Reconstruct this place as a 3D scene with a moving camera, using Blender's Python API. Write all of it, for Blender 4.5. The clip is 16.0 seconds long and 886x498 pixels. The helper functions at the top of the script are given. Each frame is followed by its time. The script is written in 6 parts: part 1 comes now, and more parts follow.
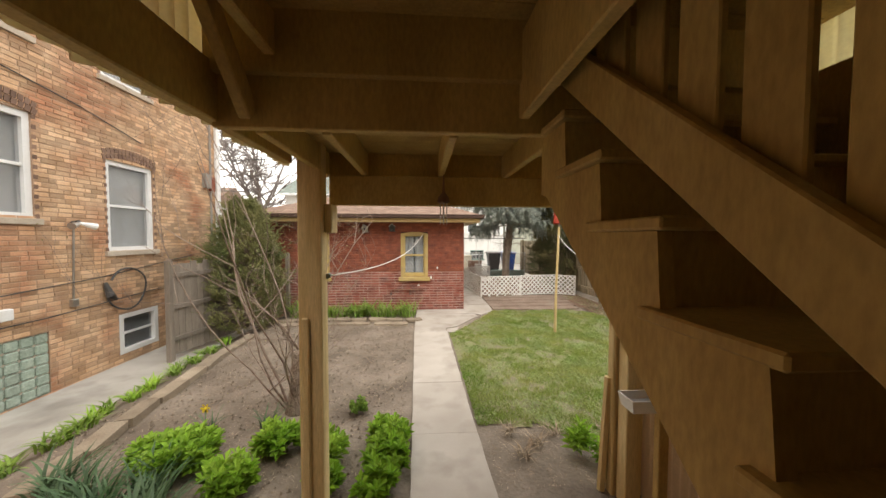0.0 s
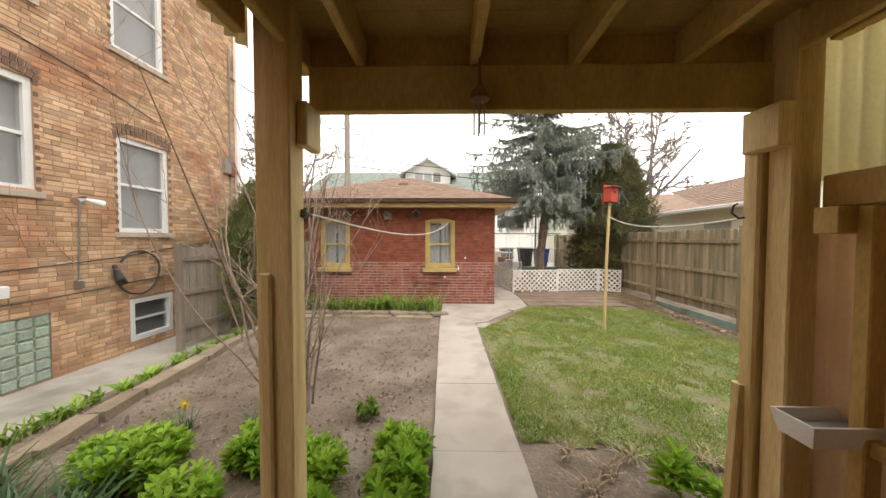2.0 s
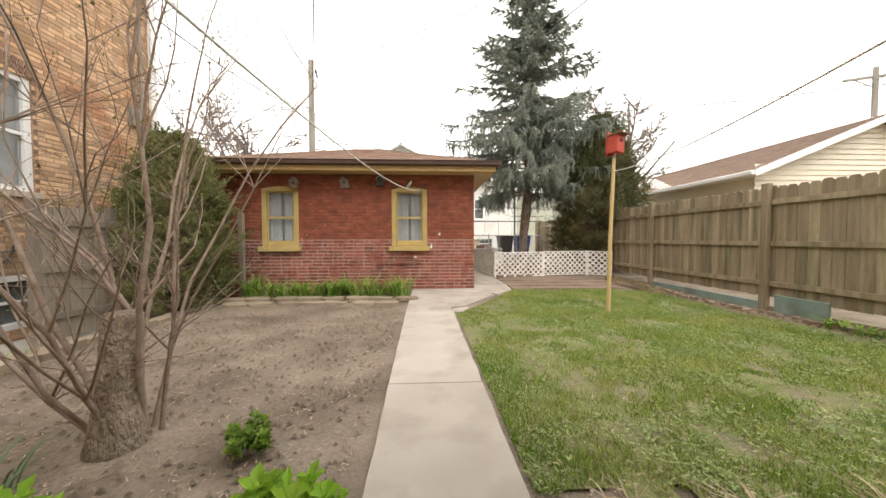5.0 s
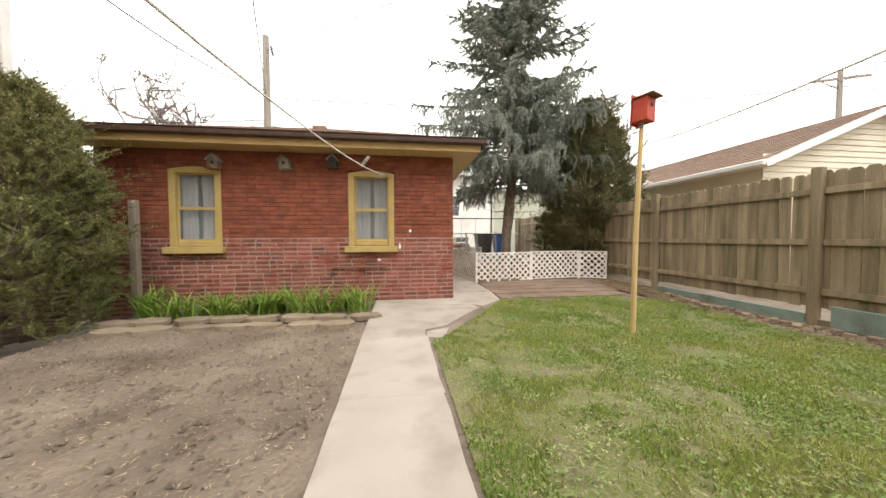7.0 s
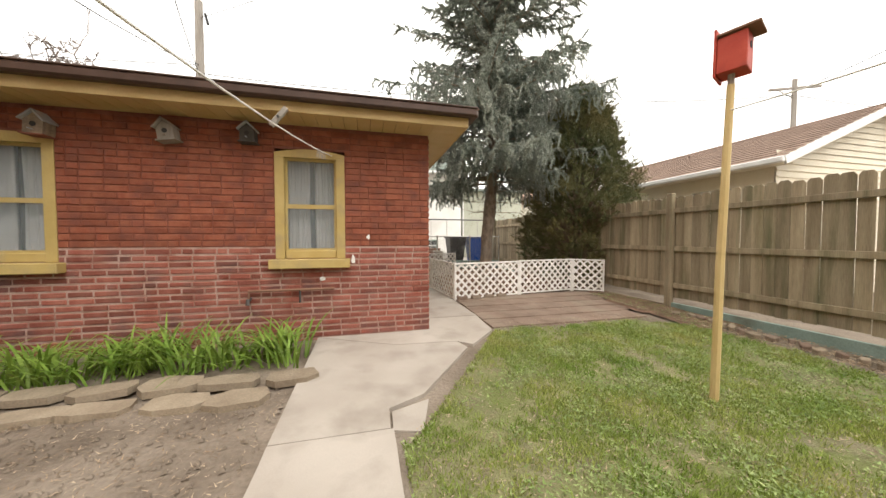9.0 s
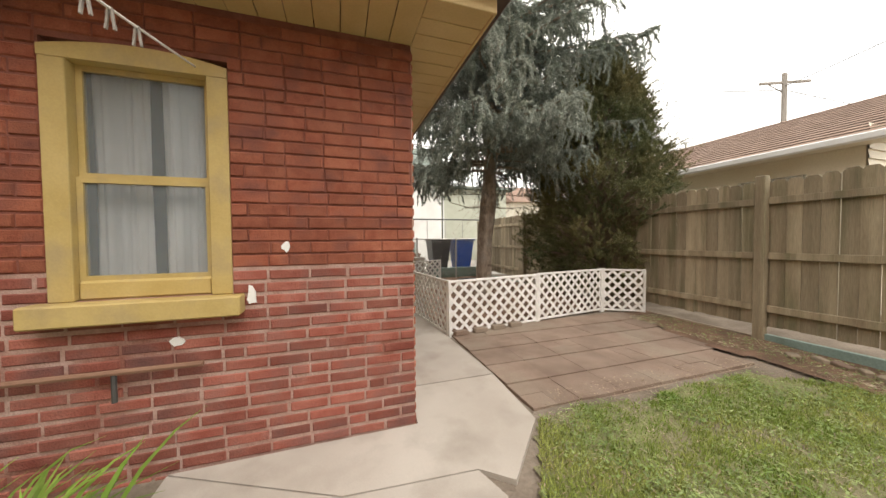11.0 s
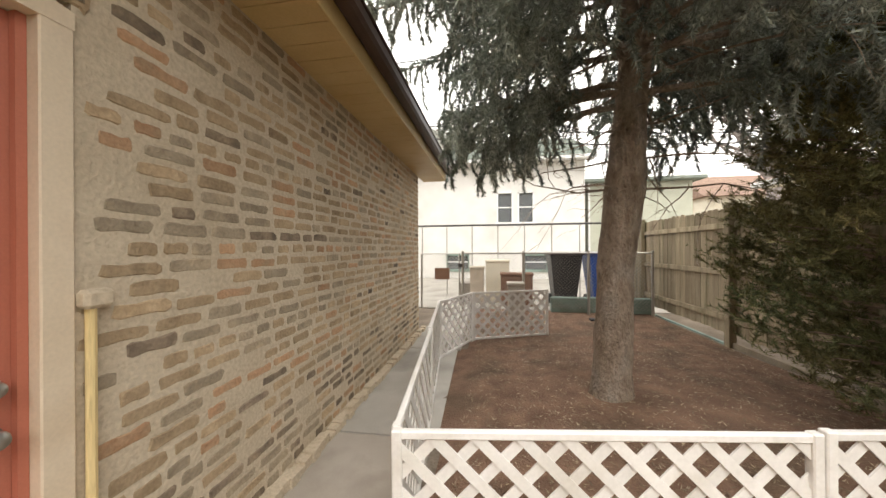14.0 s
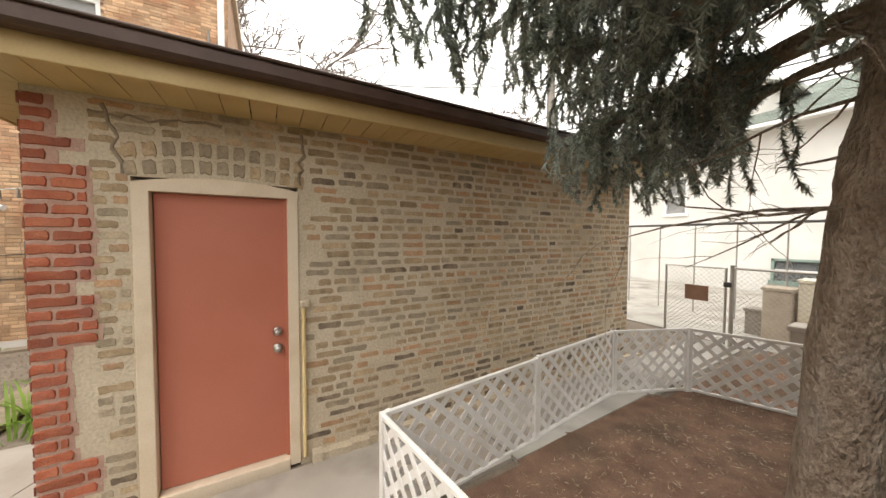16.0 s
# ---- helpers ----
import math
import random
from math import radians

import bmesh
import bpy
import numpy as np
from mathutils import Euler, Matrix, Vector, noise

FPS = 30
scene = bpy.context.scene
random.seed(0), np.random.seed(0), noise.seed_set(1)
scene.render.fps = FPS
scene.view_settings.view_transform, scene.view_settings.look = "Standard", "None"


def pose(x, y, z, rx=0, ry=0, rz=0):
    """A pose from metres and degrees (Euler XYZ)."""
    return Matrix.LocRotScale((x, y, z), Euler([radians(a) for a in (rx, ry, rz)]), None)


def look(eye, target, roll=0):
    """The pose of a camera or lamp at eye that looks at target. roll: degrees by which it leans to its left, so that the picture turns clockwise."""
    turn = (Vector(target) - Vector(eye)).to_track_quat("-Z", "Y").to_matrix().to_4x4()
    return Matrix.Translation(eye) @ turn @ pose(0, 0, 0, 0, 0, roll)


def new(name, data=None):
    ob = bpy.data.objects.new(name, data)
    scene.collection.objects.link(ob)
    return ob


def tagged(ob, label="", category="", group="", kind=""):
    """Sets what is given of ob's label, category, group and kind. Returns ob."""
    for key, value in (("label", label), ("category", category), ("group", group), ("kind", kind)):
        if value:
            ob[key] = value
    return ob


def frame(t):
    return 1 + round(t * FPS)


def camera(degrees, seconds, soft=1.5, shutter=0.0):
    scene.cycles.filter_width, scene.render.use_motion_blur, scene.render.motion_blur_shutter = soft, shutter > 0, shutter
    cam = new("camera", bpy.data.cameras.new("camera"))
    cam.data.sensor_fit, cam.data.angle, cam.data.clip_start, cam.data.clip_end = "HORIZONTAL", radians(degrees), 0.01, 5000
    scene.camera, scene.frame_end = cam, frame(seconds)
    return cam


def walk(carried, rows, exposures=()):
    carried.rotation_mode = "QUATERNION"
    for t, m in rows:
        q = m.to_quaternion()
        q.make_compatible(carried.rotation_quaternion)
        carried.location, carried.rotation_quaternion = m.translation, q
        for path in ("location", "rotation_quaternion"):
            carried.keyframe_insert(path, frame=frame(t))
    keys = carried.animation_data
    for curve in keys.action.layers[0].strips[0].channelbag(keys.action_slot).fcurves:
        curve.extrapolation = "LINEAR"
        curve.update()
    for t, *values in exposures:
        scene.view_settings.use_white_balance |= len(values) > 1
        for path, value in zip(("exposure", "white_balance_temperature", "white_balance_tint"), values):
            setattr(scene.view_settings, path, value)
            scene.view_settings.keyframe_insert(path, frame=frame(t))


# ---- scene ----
cam = camera(109.5, 16.0)
PATH = [
    (0, (0.526, 0.917, 2.192), (0.659, 2.911, 2.116), 0.15),
    (0.5, (0.528, 1.168, 2.124), (0.568, 3.166, 2.054), 0.1),
    (1, (0.516, 1.375, 2.022), (0.502, 3.374, 1.958), 0.1),
    (1.5, (0.519, 1.559, 1.909), (0.487, 3.558, 1.845), 0.1),
    (2, (0.544, 1.754, 1.774), (0.504, 3.753, 1.712), 0.1),
    (2.5, (0.551, 1.932, 1.653), (0.511, 3.93, 1.592), 0.1),
    (3, (0.593, 2.141, 1.519), (0.561, 4.14, 1.46), 0.05),
    (3.5, (0.597, 2.346, 1.374), (0.582, 4.345, 1.313), 0.05),
    (4, (0.642, 2.575, 1.23), (0.656, 4.574, 1.171), 0.0),
    (6.5, (0.752, 4.168, 1.117), (0.992, 6.152, 1.043), -0.2),
    (7, (0.811, 4.586, 1.125), (1.08, 6.566, 1.053), -0.15),
    (7.5, (0.863, 4.987, 1.137), (1.159, 6.964, 1.071), -0.05),
    (8, (0.897, 5.403, 1.173), (1.248, 7.371, 1.112), 0),
    (8.5, (0.914, 5.822, 1.198), (1.339, 7.775, 1.134), 0),
    (9, (0.949, 6.225, 1.238), (1.432, 8.164, 1.17), 0),
    (11.5, (1.626, 8.951, 1.29), (2.265, 10.846, 1.241), -0.6),
    (12, (2.027, 9.571, 1.24), (2.621, 11.481, 1.248), -0.5),
    (12.5, (2.251, 9.997, 1.255), (2.781, 11.926, 1.259), -0.3),
    (13, (2.492, 10.443, 1.295), (2.811, 12.417, 1.294), -0.2),
    (13.5, (2.76, 10.801, 1.345), (2.783, 12.801, 1.353), -0.2),
    (14, (3.06, 11.114, 1.42), (2.739, 13.088, 1.418), -0.3),
    (14.5, (3.454, 11.334, 1.5), (2.749, 13.206, 1.517), -0.5),
    (15, (3.827, 11.448, 1.6), (2.759, 13.138, 1.618), -0.6),
    (15.5, (4.16, 11.578, 1.71), (2.72, 12.967, 1.68), -0.2),
    (16, (4.475, 11.665, 1.79), (2.73, 12.64, 1.717), 0.2),
]
walk(cam, [(t, look(eye, target, roll)) for t, eye, target, roll in PATH],
     [(0, 0.0), (4, 0.0), (9, 0.0), (12, -0.05), (14, 0.12), (16, 0.08)])

# ---------------- world and light: a bright overcast sky ----------------
world = bpy.data.worlds.new("overcast")
scene.world = world
world.use_nodes = True
wn, wl = world.node_tree.nodes, world.node_tree.links
sky = wn.new("ShaderNodeTexSky")
sky.sky_type, sky.sun_disc = "NISHITA", False
sky.sun_elevation, sky.sun_rotation = radians(55), radians(200)
sky.dust_density, sky.ozone_density = 6.0, 1.0
dim = wn.new("ShaderNodeMixRGB")
dim.blend_type, dim.inputs[0].default_value = "MULTIPLY", 1.0
dim.inputs[2].default_value = (0.1, 0.1, 0.1, 1)
cloud = wn.new("ShaderNodeMixRGB")
cloud.inputs[0].default_value = 0.88
cloud.inputs[2].default_value = (1.04, 1.0, 0.94, 1)
wl.new(sky.outputs[0], dim.inputs[1])
wl.new(dim.outputs[0], cloud.inputs[1])
wl.new(cloud.outputs[0], wn["Background"].inputs[0])
wn["Background"].inputs[1].default_value = 2.3
sun = new("sun", bpy.data.lights.new("sun", "SUN"))
sun.data.energy, sun.data.angle, sun.data.color = 1.7, radians(40), (1, 0.96, 0.9)
sun.matrix_world = look((0, 0, 20), (-3.5, 11.5, 3.0))


# ---------------- materials ----------------
def mat(name, a, b, scale=8.0, rough=0.85, bump=0.2, fine=90.0, rand=0.0, island=0.0, metal=0.0, stretch=(1, 1, 1), stain=None, stain_scale=1.2, spec=0.3, depth=0.02):
    """Two-scale procedural surface: a to b by noise, fine grain, optional stains and variation per piece."""
    m = bpy.data.materials.new(name)
    m.use_nodes = True
    grain = 0.25 if bump <= 0.2 else 0.75
    n, l = m.node_tree.nodes, m.node_tree.links
    p = n["Principled BSDF"]
    p.inputs["Roughness"].default_value, p.inputs["Metallic"].default_value = rough, metal
    p.inputs["Specular IOR Level"].default_value = spec
    geo = n.new("ShaderNodeNewGeometry")
    mp = n.new("ShaderNodeMapping")
    mp.inputs["Scale"].default_value = stretch
    l.new(geo.outputs["Position"], mp.inputs["Vector"])

    def nz(sc, det=4.0):
        t = n.new("ShaderNodeTexNoise")
        t.inputs["Scale"].default_value, t.inputs["Detail"].default_value = sc, det
        l.new(mp.outputs[0], t.inputs["Vector"])
        return t

    def mix(fac, c1, c2, kind="MIX"):
        t = n.new("ShaderNodeMixRGB")
        t.blend_type = kind
        for k, v in zip((0, 1, 2), (fac, c1, c2)):
            if isinstance(v, (int, float)):
                t.inputs[k].default_value = v
            elif isinstance(v, tuple):
                t.inputs[k].default_value = (*v, 1)
            else:
                l.new(v, t.inputs[k])
        return t.outputs[0]

    def ramp(src, lo, hi):
        t = n.new("ShaderNodeMapRange")
        t.inputs[1].default_value, t.inputs[2].default_value = lo, hi
        l.new(src, t.inputs[0])
        return t.outputs[0]

    big, small = nz(scale), nz(fine, 3.0)
    col = mix(ramp(big.outputs[0], 0.3, 0.7), a, b)
    if stain:
        col = mix(ramp(nz(stain_scale, 6.0).outputs[0], 0.5, 0.72), col, stain)
    for amount, src in ((rand, "obj"), (island, "isl")):
        if amount:
            if src == "obj":
                r = n.new("ShaderNodeObjectInfo").outputs["Random"]
            else:
                r = geo.outputs["Random Per Island"]
            t = n.new("ShaderNodeMapRange")
            t.inputs[3].default_value, t.inputs[4].default_value = 1 - amount, 1 + amount
            l.new(r, t.inputs[0])
            c = n.new("ShaderNodeCombineXYZ")
            for k in range(3):
                l.new(t.outputs[0], c.inputs[k])
            col = mix(1.0, col, c.outputs[0], "MULTIPLY")
    t = n.new("ShaderNodeMapRange")
    t.inputs[1].default_value, t.inputs[2].default_value, t.inputs[3].default_value, t.inputs[4].default_value = 0.3, 0.7, 1 - 0.18 * grain, 1 + 0.15 * grain
    l.new(small.outputs[0], t.inputs[0])
    c = n.new("ShaderNodeCombineXYZ")
    for k in range(3):
        l.new(t.outputs[0], c.inputs[k])
    col = mix(1.0, col, c.outputs[0], "MULTIPLY")
    l.new(col, p.inputs["Base Color"])
    if bump:
        add = n.new("ShaderNodeMath")
        l.new(big.outputs[0], add.inputs[0])
        l.new(small.outputs[0], add.inputs[1])
        bm = n.new("ShaderNodeBump")
        bm.inputs["Strength"].default_value, bm.inputs["Distance"].default_value = bump, depth
        l.new(add.outputs[0], bm.inputs["Height"])
        l.new(bm.outputs[0], p.inputs["Normal"])
    return m


def leafy(name, a, b, rough=0.55, island=0.35, scale=3.0, seep=0.25):
    m = mat(name, a, b, scale, rough, 0.0, 60.0, 0.0, island)
    n, l = m.node_tree.nodes, m.node_tree.links
    p = n["Principled BSDF"]
    tr = n.new("ShaderNodeBsdfTranslucent")
    mx = n.new("ShaderNodeMixShader")
    mx.inputs[0].default_value = seep
    l.new(p.inputs["Base Color"].links[0].from_socket, tr.inputs[0])
    l.new(p.outputs[0], mx.inputs[1])
    l.new(tr.outputs[0], mx.inputs[2])
    l.new(mx.outputs[0], n["Material Output"].inputs[0])
    return m


def glassy(name, tint, rough=0.03, clear=0.6):
    """A pane: part clear, part mirror-like, weighted by the viewing angle's gloss."""
    m = bpy.data.materials.new(name)
    m.use_nodes = True
    n, l = m.node_tree.nodes, m.node_tree.links
    p = n["Principled BSDF"]
    p.inputs["Base Color"].default_value = (*tint, 1)
    p.inputs["Roughness"].default_value = rough
    p.inputs["Specular IOR Level"].default_value = 0.6
    tr = n.new("ShaderNodeBsdfTransparent")
    mx = n.new("ShaderNodeMixShader")
    mx.inputs[0].default_value = clear
    l.new(p.outputs[0], mx.inputs[1])
    l.new(tr.outputs[0], mx.inputs[2])
    l.new(mx.outputs[0], n["Material Output"].inputs[0])
    return m


M_SOIL = mat("soil", (0.165, 0.13, 0.098), (0.285, 0.236, 0.185), 1.6, 0.95, 0.6, 32, stain=(0.125, 0.097, 0.072), stain_scale=1.4, depth=0.03)
M_MULCH = mat("needle litter", (0.165, 0.098, 0.066), (0.28, 0.17, 0.115), 5, 0.95, 0.8, 70, stain=(0.12, 0.085, 0.055), stain_scale=1.6, depth=0.04)
M_LAWN = mat("lawn soil", (0.165, 0.195, 0.06), (0.27, 0.255, 0.13), 2.2, 0.95, 0.7, 60, stain=(0.24, 0.205, 0.14), stain_scale=2.6, depth=0.04)
M_WALK = mat("old concrete", (0.385, 0.34, 0.29), (0.475, 0.43, 0.375), 1.4, 0.9, 0.12, 160, rand=0.04, stain=(0.32, 0.28, 0.235), stain_scale=2.3, depth=0.003)
M_WALK2 = mat("grey concrete", (0.37, 0.345, 0.30), (0.48, 0.455, 0.41), 1.6, 0.9, 0.14, 150, rand=0.05, stain=(0.26, 0.24, 0.21), stain_scale=1.3, depth=0.003)
M_PAVER = mat("reddish paver", (0.20, 0.14, 0.105), (0.285, 0.21, 0.16), 3, 0.9, 0.35, 110, rand=0.08, stain=(0.25, 0.205, 0.155), stain_scale=1.5, depth=0.006)
M_RED = mat("painted red brick", (0.225, 0.062, 0.034), (0.325, 0.115, 0.065), 12, 0.72, 0.5, 130, rand=0.18, stain=(0.165, 0.055, 0.04), stain_scale=6, depth=0.008)
M_RED_S = mat("painted red bricks", (0.225, 0.062, 0.034), (0.325, 0.115, 0.065), 12, 0.72, 0.5, 130, island=0.18, stain=(0.165, 0.055, 0.04), stain_scale=6, depth=0.008)
M_RED_MORTAR = mat("red painted mortar", (0.18, 0.062, 0.043), (0.25, 0.10, 0.073), 14, 0.85, 0.6, 120, depth=0.006)
M_LOW_MORTAR = mat("smeared mortar", (0.38, 0.235, 0.19), (0.48, 0.345, 0.295), 9, 0.9, 0.7, 90, stain=(0.25, 0.105, 0.075), stain_scale=3, depth=0.008)
M_LOWBRICK = mat("weathered red brick", (0.225, 0.062, 0.043), (0.335, 0.13, 0.096), 7, 0.85, 0.6, 110, rand=0.28, stain=(0.15, 0.073, 0.064), stain_scale=3.5, depth=0.008)
M_LOWBRICK_S = mat("weathered red bricks", (0.225, 0.062, 0.043), (0.335, 0.13, 0.096), 7, 0.85, 0.6, 110, island=0.28, stain=(0.15, 0.073, 0.064), stain_scale=3.5, depth=0.008)
M_TAN = mat("tan common brick", (0.36, 0.262, 0.16), (0.46, 0.35, 0.225), 14, 0.9, 0.7, 70, rand=0.2, island=0.2, stain=(0.27, 0.20, 0.125), stain_scale=9, depth=0.01)
M_ORANGEB = mat("orange common brick", (0.40, 0.232, 0.13), (0.47, 0.31, 0.19), 14, 0.9, 0.7, 70, rand=0.18, island=0.18, stain=(0.34, 0.25, 0.16), stain_scale=9, depth=0.01)
M_QUOIN = mat("worn orange red brick", (0.33, 0.085, 0.045), (0.43, 0.155, 0.085), 10, 0.85, 0.6, 90, rand=0.2, stain=(0.24, 0.08, 0.06), stain_scale=5, depth=0.008)
M_PINK = mat("pink smeared mortar", (0.42, 0.25, 0.195), (0.51, 0.35, 0.28), 9, 0.9, 0.6, 90, depth=0.006)
M_DARKB = mat("burnt common brick", (0.15, 0.115, 0.085), (0.27, 0.21, 0.15), 14, 0.9, 0.7, 70, rand=0.2, island=0.2, stain=(0.36, 0.28, 0.19), stain_scale=9, depth=0.01)
M_GREYB = mat("grey common brick", (0.27, 0.22, 0.155), (0.37, 0.305, 0.22), 14, 0.9, 0.7, 70, rand=0.18, island=0.18, stain=(0.43, 0.34, 0.23), stain_scale=9, depth=0.01)
M_TAN_MORTAR = mat("grey tan mortar", (0.52, 0.435, 0.32), (0.60, 0.515, 0.39), 4, 0.92, 0.7, 55, stain=(0.44, 0.36, 0.255), stain_scale=2.0, depth=0.01)
M_NB_S = mat("orange tan bricks", (0.50, 0.31, 0.175), (0.60, 0.42, 0.27), 3, 0.9, 0.5, 60, island=0.3, stain=(0.40, 0.19, 0.105), stain_scale=1.2, depth=0.01)
M_NB_DARK = mat("dark arch bricks", (0.16, 0.10, 0.075), (0.27, 0.17, 0.12), 5, 0.9, 0.5, 60, island=0.25, depth=0.01)
M_NB_MORTAR = mat("brown mortar", (0.33, 0.215, 0.14), (0.42, 0.29, 0.20), 3, 0.92, 0.5, 60, depth=0.01)
M_PORCH = mat("tan painted timber", (0.47, 0.325, 0.105), (0.565, 0.41, 0.155), 4, 0.6, 0.3, 70, rand=0.07, stretch=(1, 1, 0.35), stain=(0.40, 0.265, 0.09), stain_scale=3, depth=0.004)
M_PORCHL = mat("cream tan timber post", (0.64, 0.48, 0.22), (0.75, 0.60, 0.32), 4, 0.6, 0.35, 60, rand=0.05, stretch=(3, 3, 0.25), stain=(0.46, 0.31, 0.12), stain_scale=3, depth=0.005)
M_CORR = leafy("yellowed corrugated plastic", (0.86, 0.79, 0.52), (0.92, 0.86, 0.62), 0.45, 0.0, 2.0, 0.8)
M_CORRB = leafy("tan corrugated panel", (0.70, 0.55, 0.38), (0.78, 0.63, 0.46), 0.6, 0.0, 3.0, 0.4)
M_YEL = mat("yellow painted wood", (0.45, 0.33, 0.115), (0.525, 0.40, 0.165), 4, 0.55, 0.2, 90, rand=0.03, stain=(0.41, 0.315, 0.155), stain_scale=5, depth=0.003)
M_SOFF = mat("tan soffit", (0.52, 0.37, 0.165), (0.585, 0.435, 0.215), 3, 0.5, 0.1, 80, depth=0.003)
M_BROWN = mat("dark brown gutter", (0.055, 0.032, 0.024), (0.085, 0.05, 0.038), 5, 0.45, 0.1, 80, depth=0.003)
M_SHING = mat("brown shingle", (0.23, 0.155, 0.115), (0.33, 0.23, 0.175), 6, 0.95, 0.6, 120, island=0.14, depth=0.01)
M_GREENROOF = mat("green grey shingle", (0.20, 0.235, 0.205), (0.27, 0.30, 0.265), 4, 0.95, 0.5, 90, island=0.1, depth=0.01)
M_CREAM = mat("cream door trim", (0.66, 0.545, 0.40), (0.74, 0.63, 0.49), 3, 0.6, 0.2, 90, stain=(0.58, 0.46, 0.32), stain_scale=3, depth=0.003)
M_DOOR = mat("salmon painted door", (0.455, 0.155, 0.098), (0.49, 0.175, 0.115), 2.0, 0.55, 0.12, 150, stain=(0.43, 0.15, 0.10), stain_scale=1.2, depth=0.002)
M_METAL = mat("dull steel", (0.42, 0.40, 0.37), (0.52, 0.50, 0.47), 8, 0.4, 0.1, 90, metal=0.9, depth=0.002)
M_IRON = mat("dark iron", (0.045, 0.042, 0.04), (0.085, 0.08, 0.075), 8, 0.5, 0.2, 90, depth=0.002)
M_WHITE = mat("white plastic lattice", (0.74, 0.72, 0.68), (0.82, 0.80, 0.77), 6, 0.5, 0.1, 60, rand=0.05, stain=(0.66, 0.63, 0.57), stain_scale=4, depth=0.003)
M_WPAINT = mat("white paint", (0.76, 0.76, 0.74), (0.83, 0.83, 0.82), 3, 0.5, 0.1, 60, depth=0.003)
M_FENCE = mat("weathered cedar picket", (0.24, 0.19, 0.125), (0.40, 0.33, 0.225), 3.0, 0.9, 0.5, 45, rand=0.24, stretch=(3, 3, 0.25), stain=(0.18, 0.165, 0.095), stain_scale=2.6, depth=0.008)
M_FENCEG = mat("grey weathered board", (0.20, 0.165, 0.13), (0.29, 0.245, 0.20), 3, 0.9, 0.5, 45, rand=0.2, stretch=(3, 3, 0.25), depth=0.008)
M_TEAL = mat("teal painted concrete", (0.20, 0.275, 0.24), (0.27, 0.355, 0.315), 3, 0.85, 0.3, 60, stain=(0.15, 0.16, 0.125), stain_scale=2, depth=0.006)
M_STONE = mat("flagstone", (0.24, 0.19, 0.135), (0.34, 0.28, 0.205), 4, 0.92, 0.6, 60, rand=0.15, depth=0.01)
M_BARK = mat("spruce bark", (0.225, 0.17, 0.125), (0.42, 0.335, 0.26), 13, 0.95, 1.0, 55, stretch=(1, 1, 0.55), stain=(0.36, 0.31, 0.26), stain_scale=5, depth=0.05)
M_TWIG = mat("shrub bark", (0.22, 0.155, 0.115), (0.37, 0.29, 0.235), 12, 0.85, 0.4, 70, depth=0.006)
M_GREYBARK = mat("bare tree bark", (0.20, 0.17, 0.15), (0.30, 0.26, 0.24), 4, 0.9, 0.2, 20)
M_SPRUCE = leafy("blue spruce needles", (0.20, 0.235, 0.195), (0.44, 0.47, 0.41), 0.6, 0.45, 1.4, 0.15)
M_CEDAR = leafy("bronzed cedar foliage", (0.10, 0.13, 0.06), (0.22, 0.19, 0.08), 0.65, 0.45, 0.9, 0.15)
M_YEW = leafy("green cedar foliage", (0.14, 0.175, 0.06), (0.32, 0.30, 0.13), 0.65, 0.5, 1.5, 0.25)
M_LEAF = leafy("bright fresh leaves", (0.22, 0.41, 0.03), (0.36, 0.53, 0.07), 0.45, 0.25, 4, 0.3)
M_LILY = leafy("lily leaves", (0.13, 0.235, 0.03), (0.27, 0.385, 0.075), 0.45, 0.35, 4, 0.3)
M_IRIS = leafy("blue green iris leaves", (0.06, 0.13, 0.05), (0.13, 0.20, 0.10), 0.45, 0.3, 4, 0.25)
M_GRASS = leafy("grass blades", (0.17, 0.295, 0.035), (0.42, 0.44, 0.13), 0.6, 0.4, 1.3, 0.3)
M_WEED = leafy("grey green weeds", (0.16, 0.25, 0.06), (0.33, 0.39, 0.16), 0.6, 0.4, 3, 0.2)
M_DRY = leafy("dry litter", (0.24, 0.165, 0.10), (0.44, 0.36, 0.26), 0.9, 0.5, 6, 0.1)
M_BUD = leafy("pale buds", (0.30, 0.26, 0.10), (0.42, 0.38, 0.18), 0.6, 0.3)
M_GLASS = glassy("window glass", (0.25, 0.28, 0.29), 0.02, 0.68)
M_NBGLASS = glassy("grey storm glass", (0.30, 0.32, 0.33), 0.05, 0.72)
M_CURTAIN = mat("white curtain", (0.62, 0.60, 0.58), (0.76, 0.74, 0.72), 5, 0.9, 0.1, 70, depth=0.004)
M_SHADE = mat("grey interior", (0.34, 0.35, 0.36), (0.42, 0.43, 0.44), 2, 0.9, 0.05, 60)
# near-black colour that stands in for the shade inside rooms and holes
M_DARK = mat("near black interior shade", (0.03, 0.03, 0.03), (0.05, 0.05, 0.05), 2, 0.9, 0.0, 60)
M_GBLOCK = mat("greenish glass block", (0.30, 0.38, 0.31), (0.42, 0.50, 0.42), 10, 0.12, 0.5, 30, rand=0.15, spec=0.7, depth=0.02)
M_SILL = mat("limestone sill", (0.43, 0.36, 0.28), (0.52, 0.45, 0.36), 5, 0.9, 0.3, 80, depth=0.005)
M_RBOX = mat("red birdhouse paint", (0.41, 0.048, 0.028), (0.49, 0.078, 0.045), 6, 0.55, 0.2, 80, stain=(0.34, 0.05, 0.035), stain_scale=7, depth=0.003)
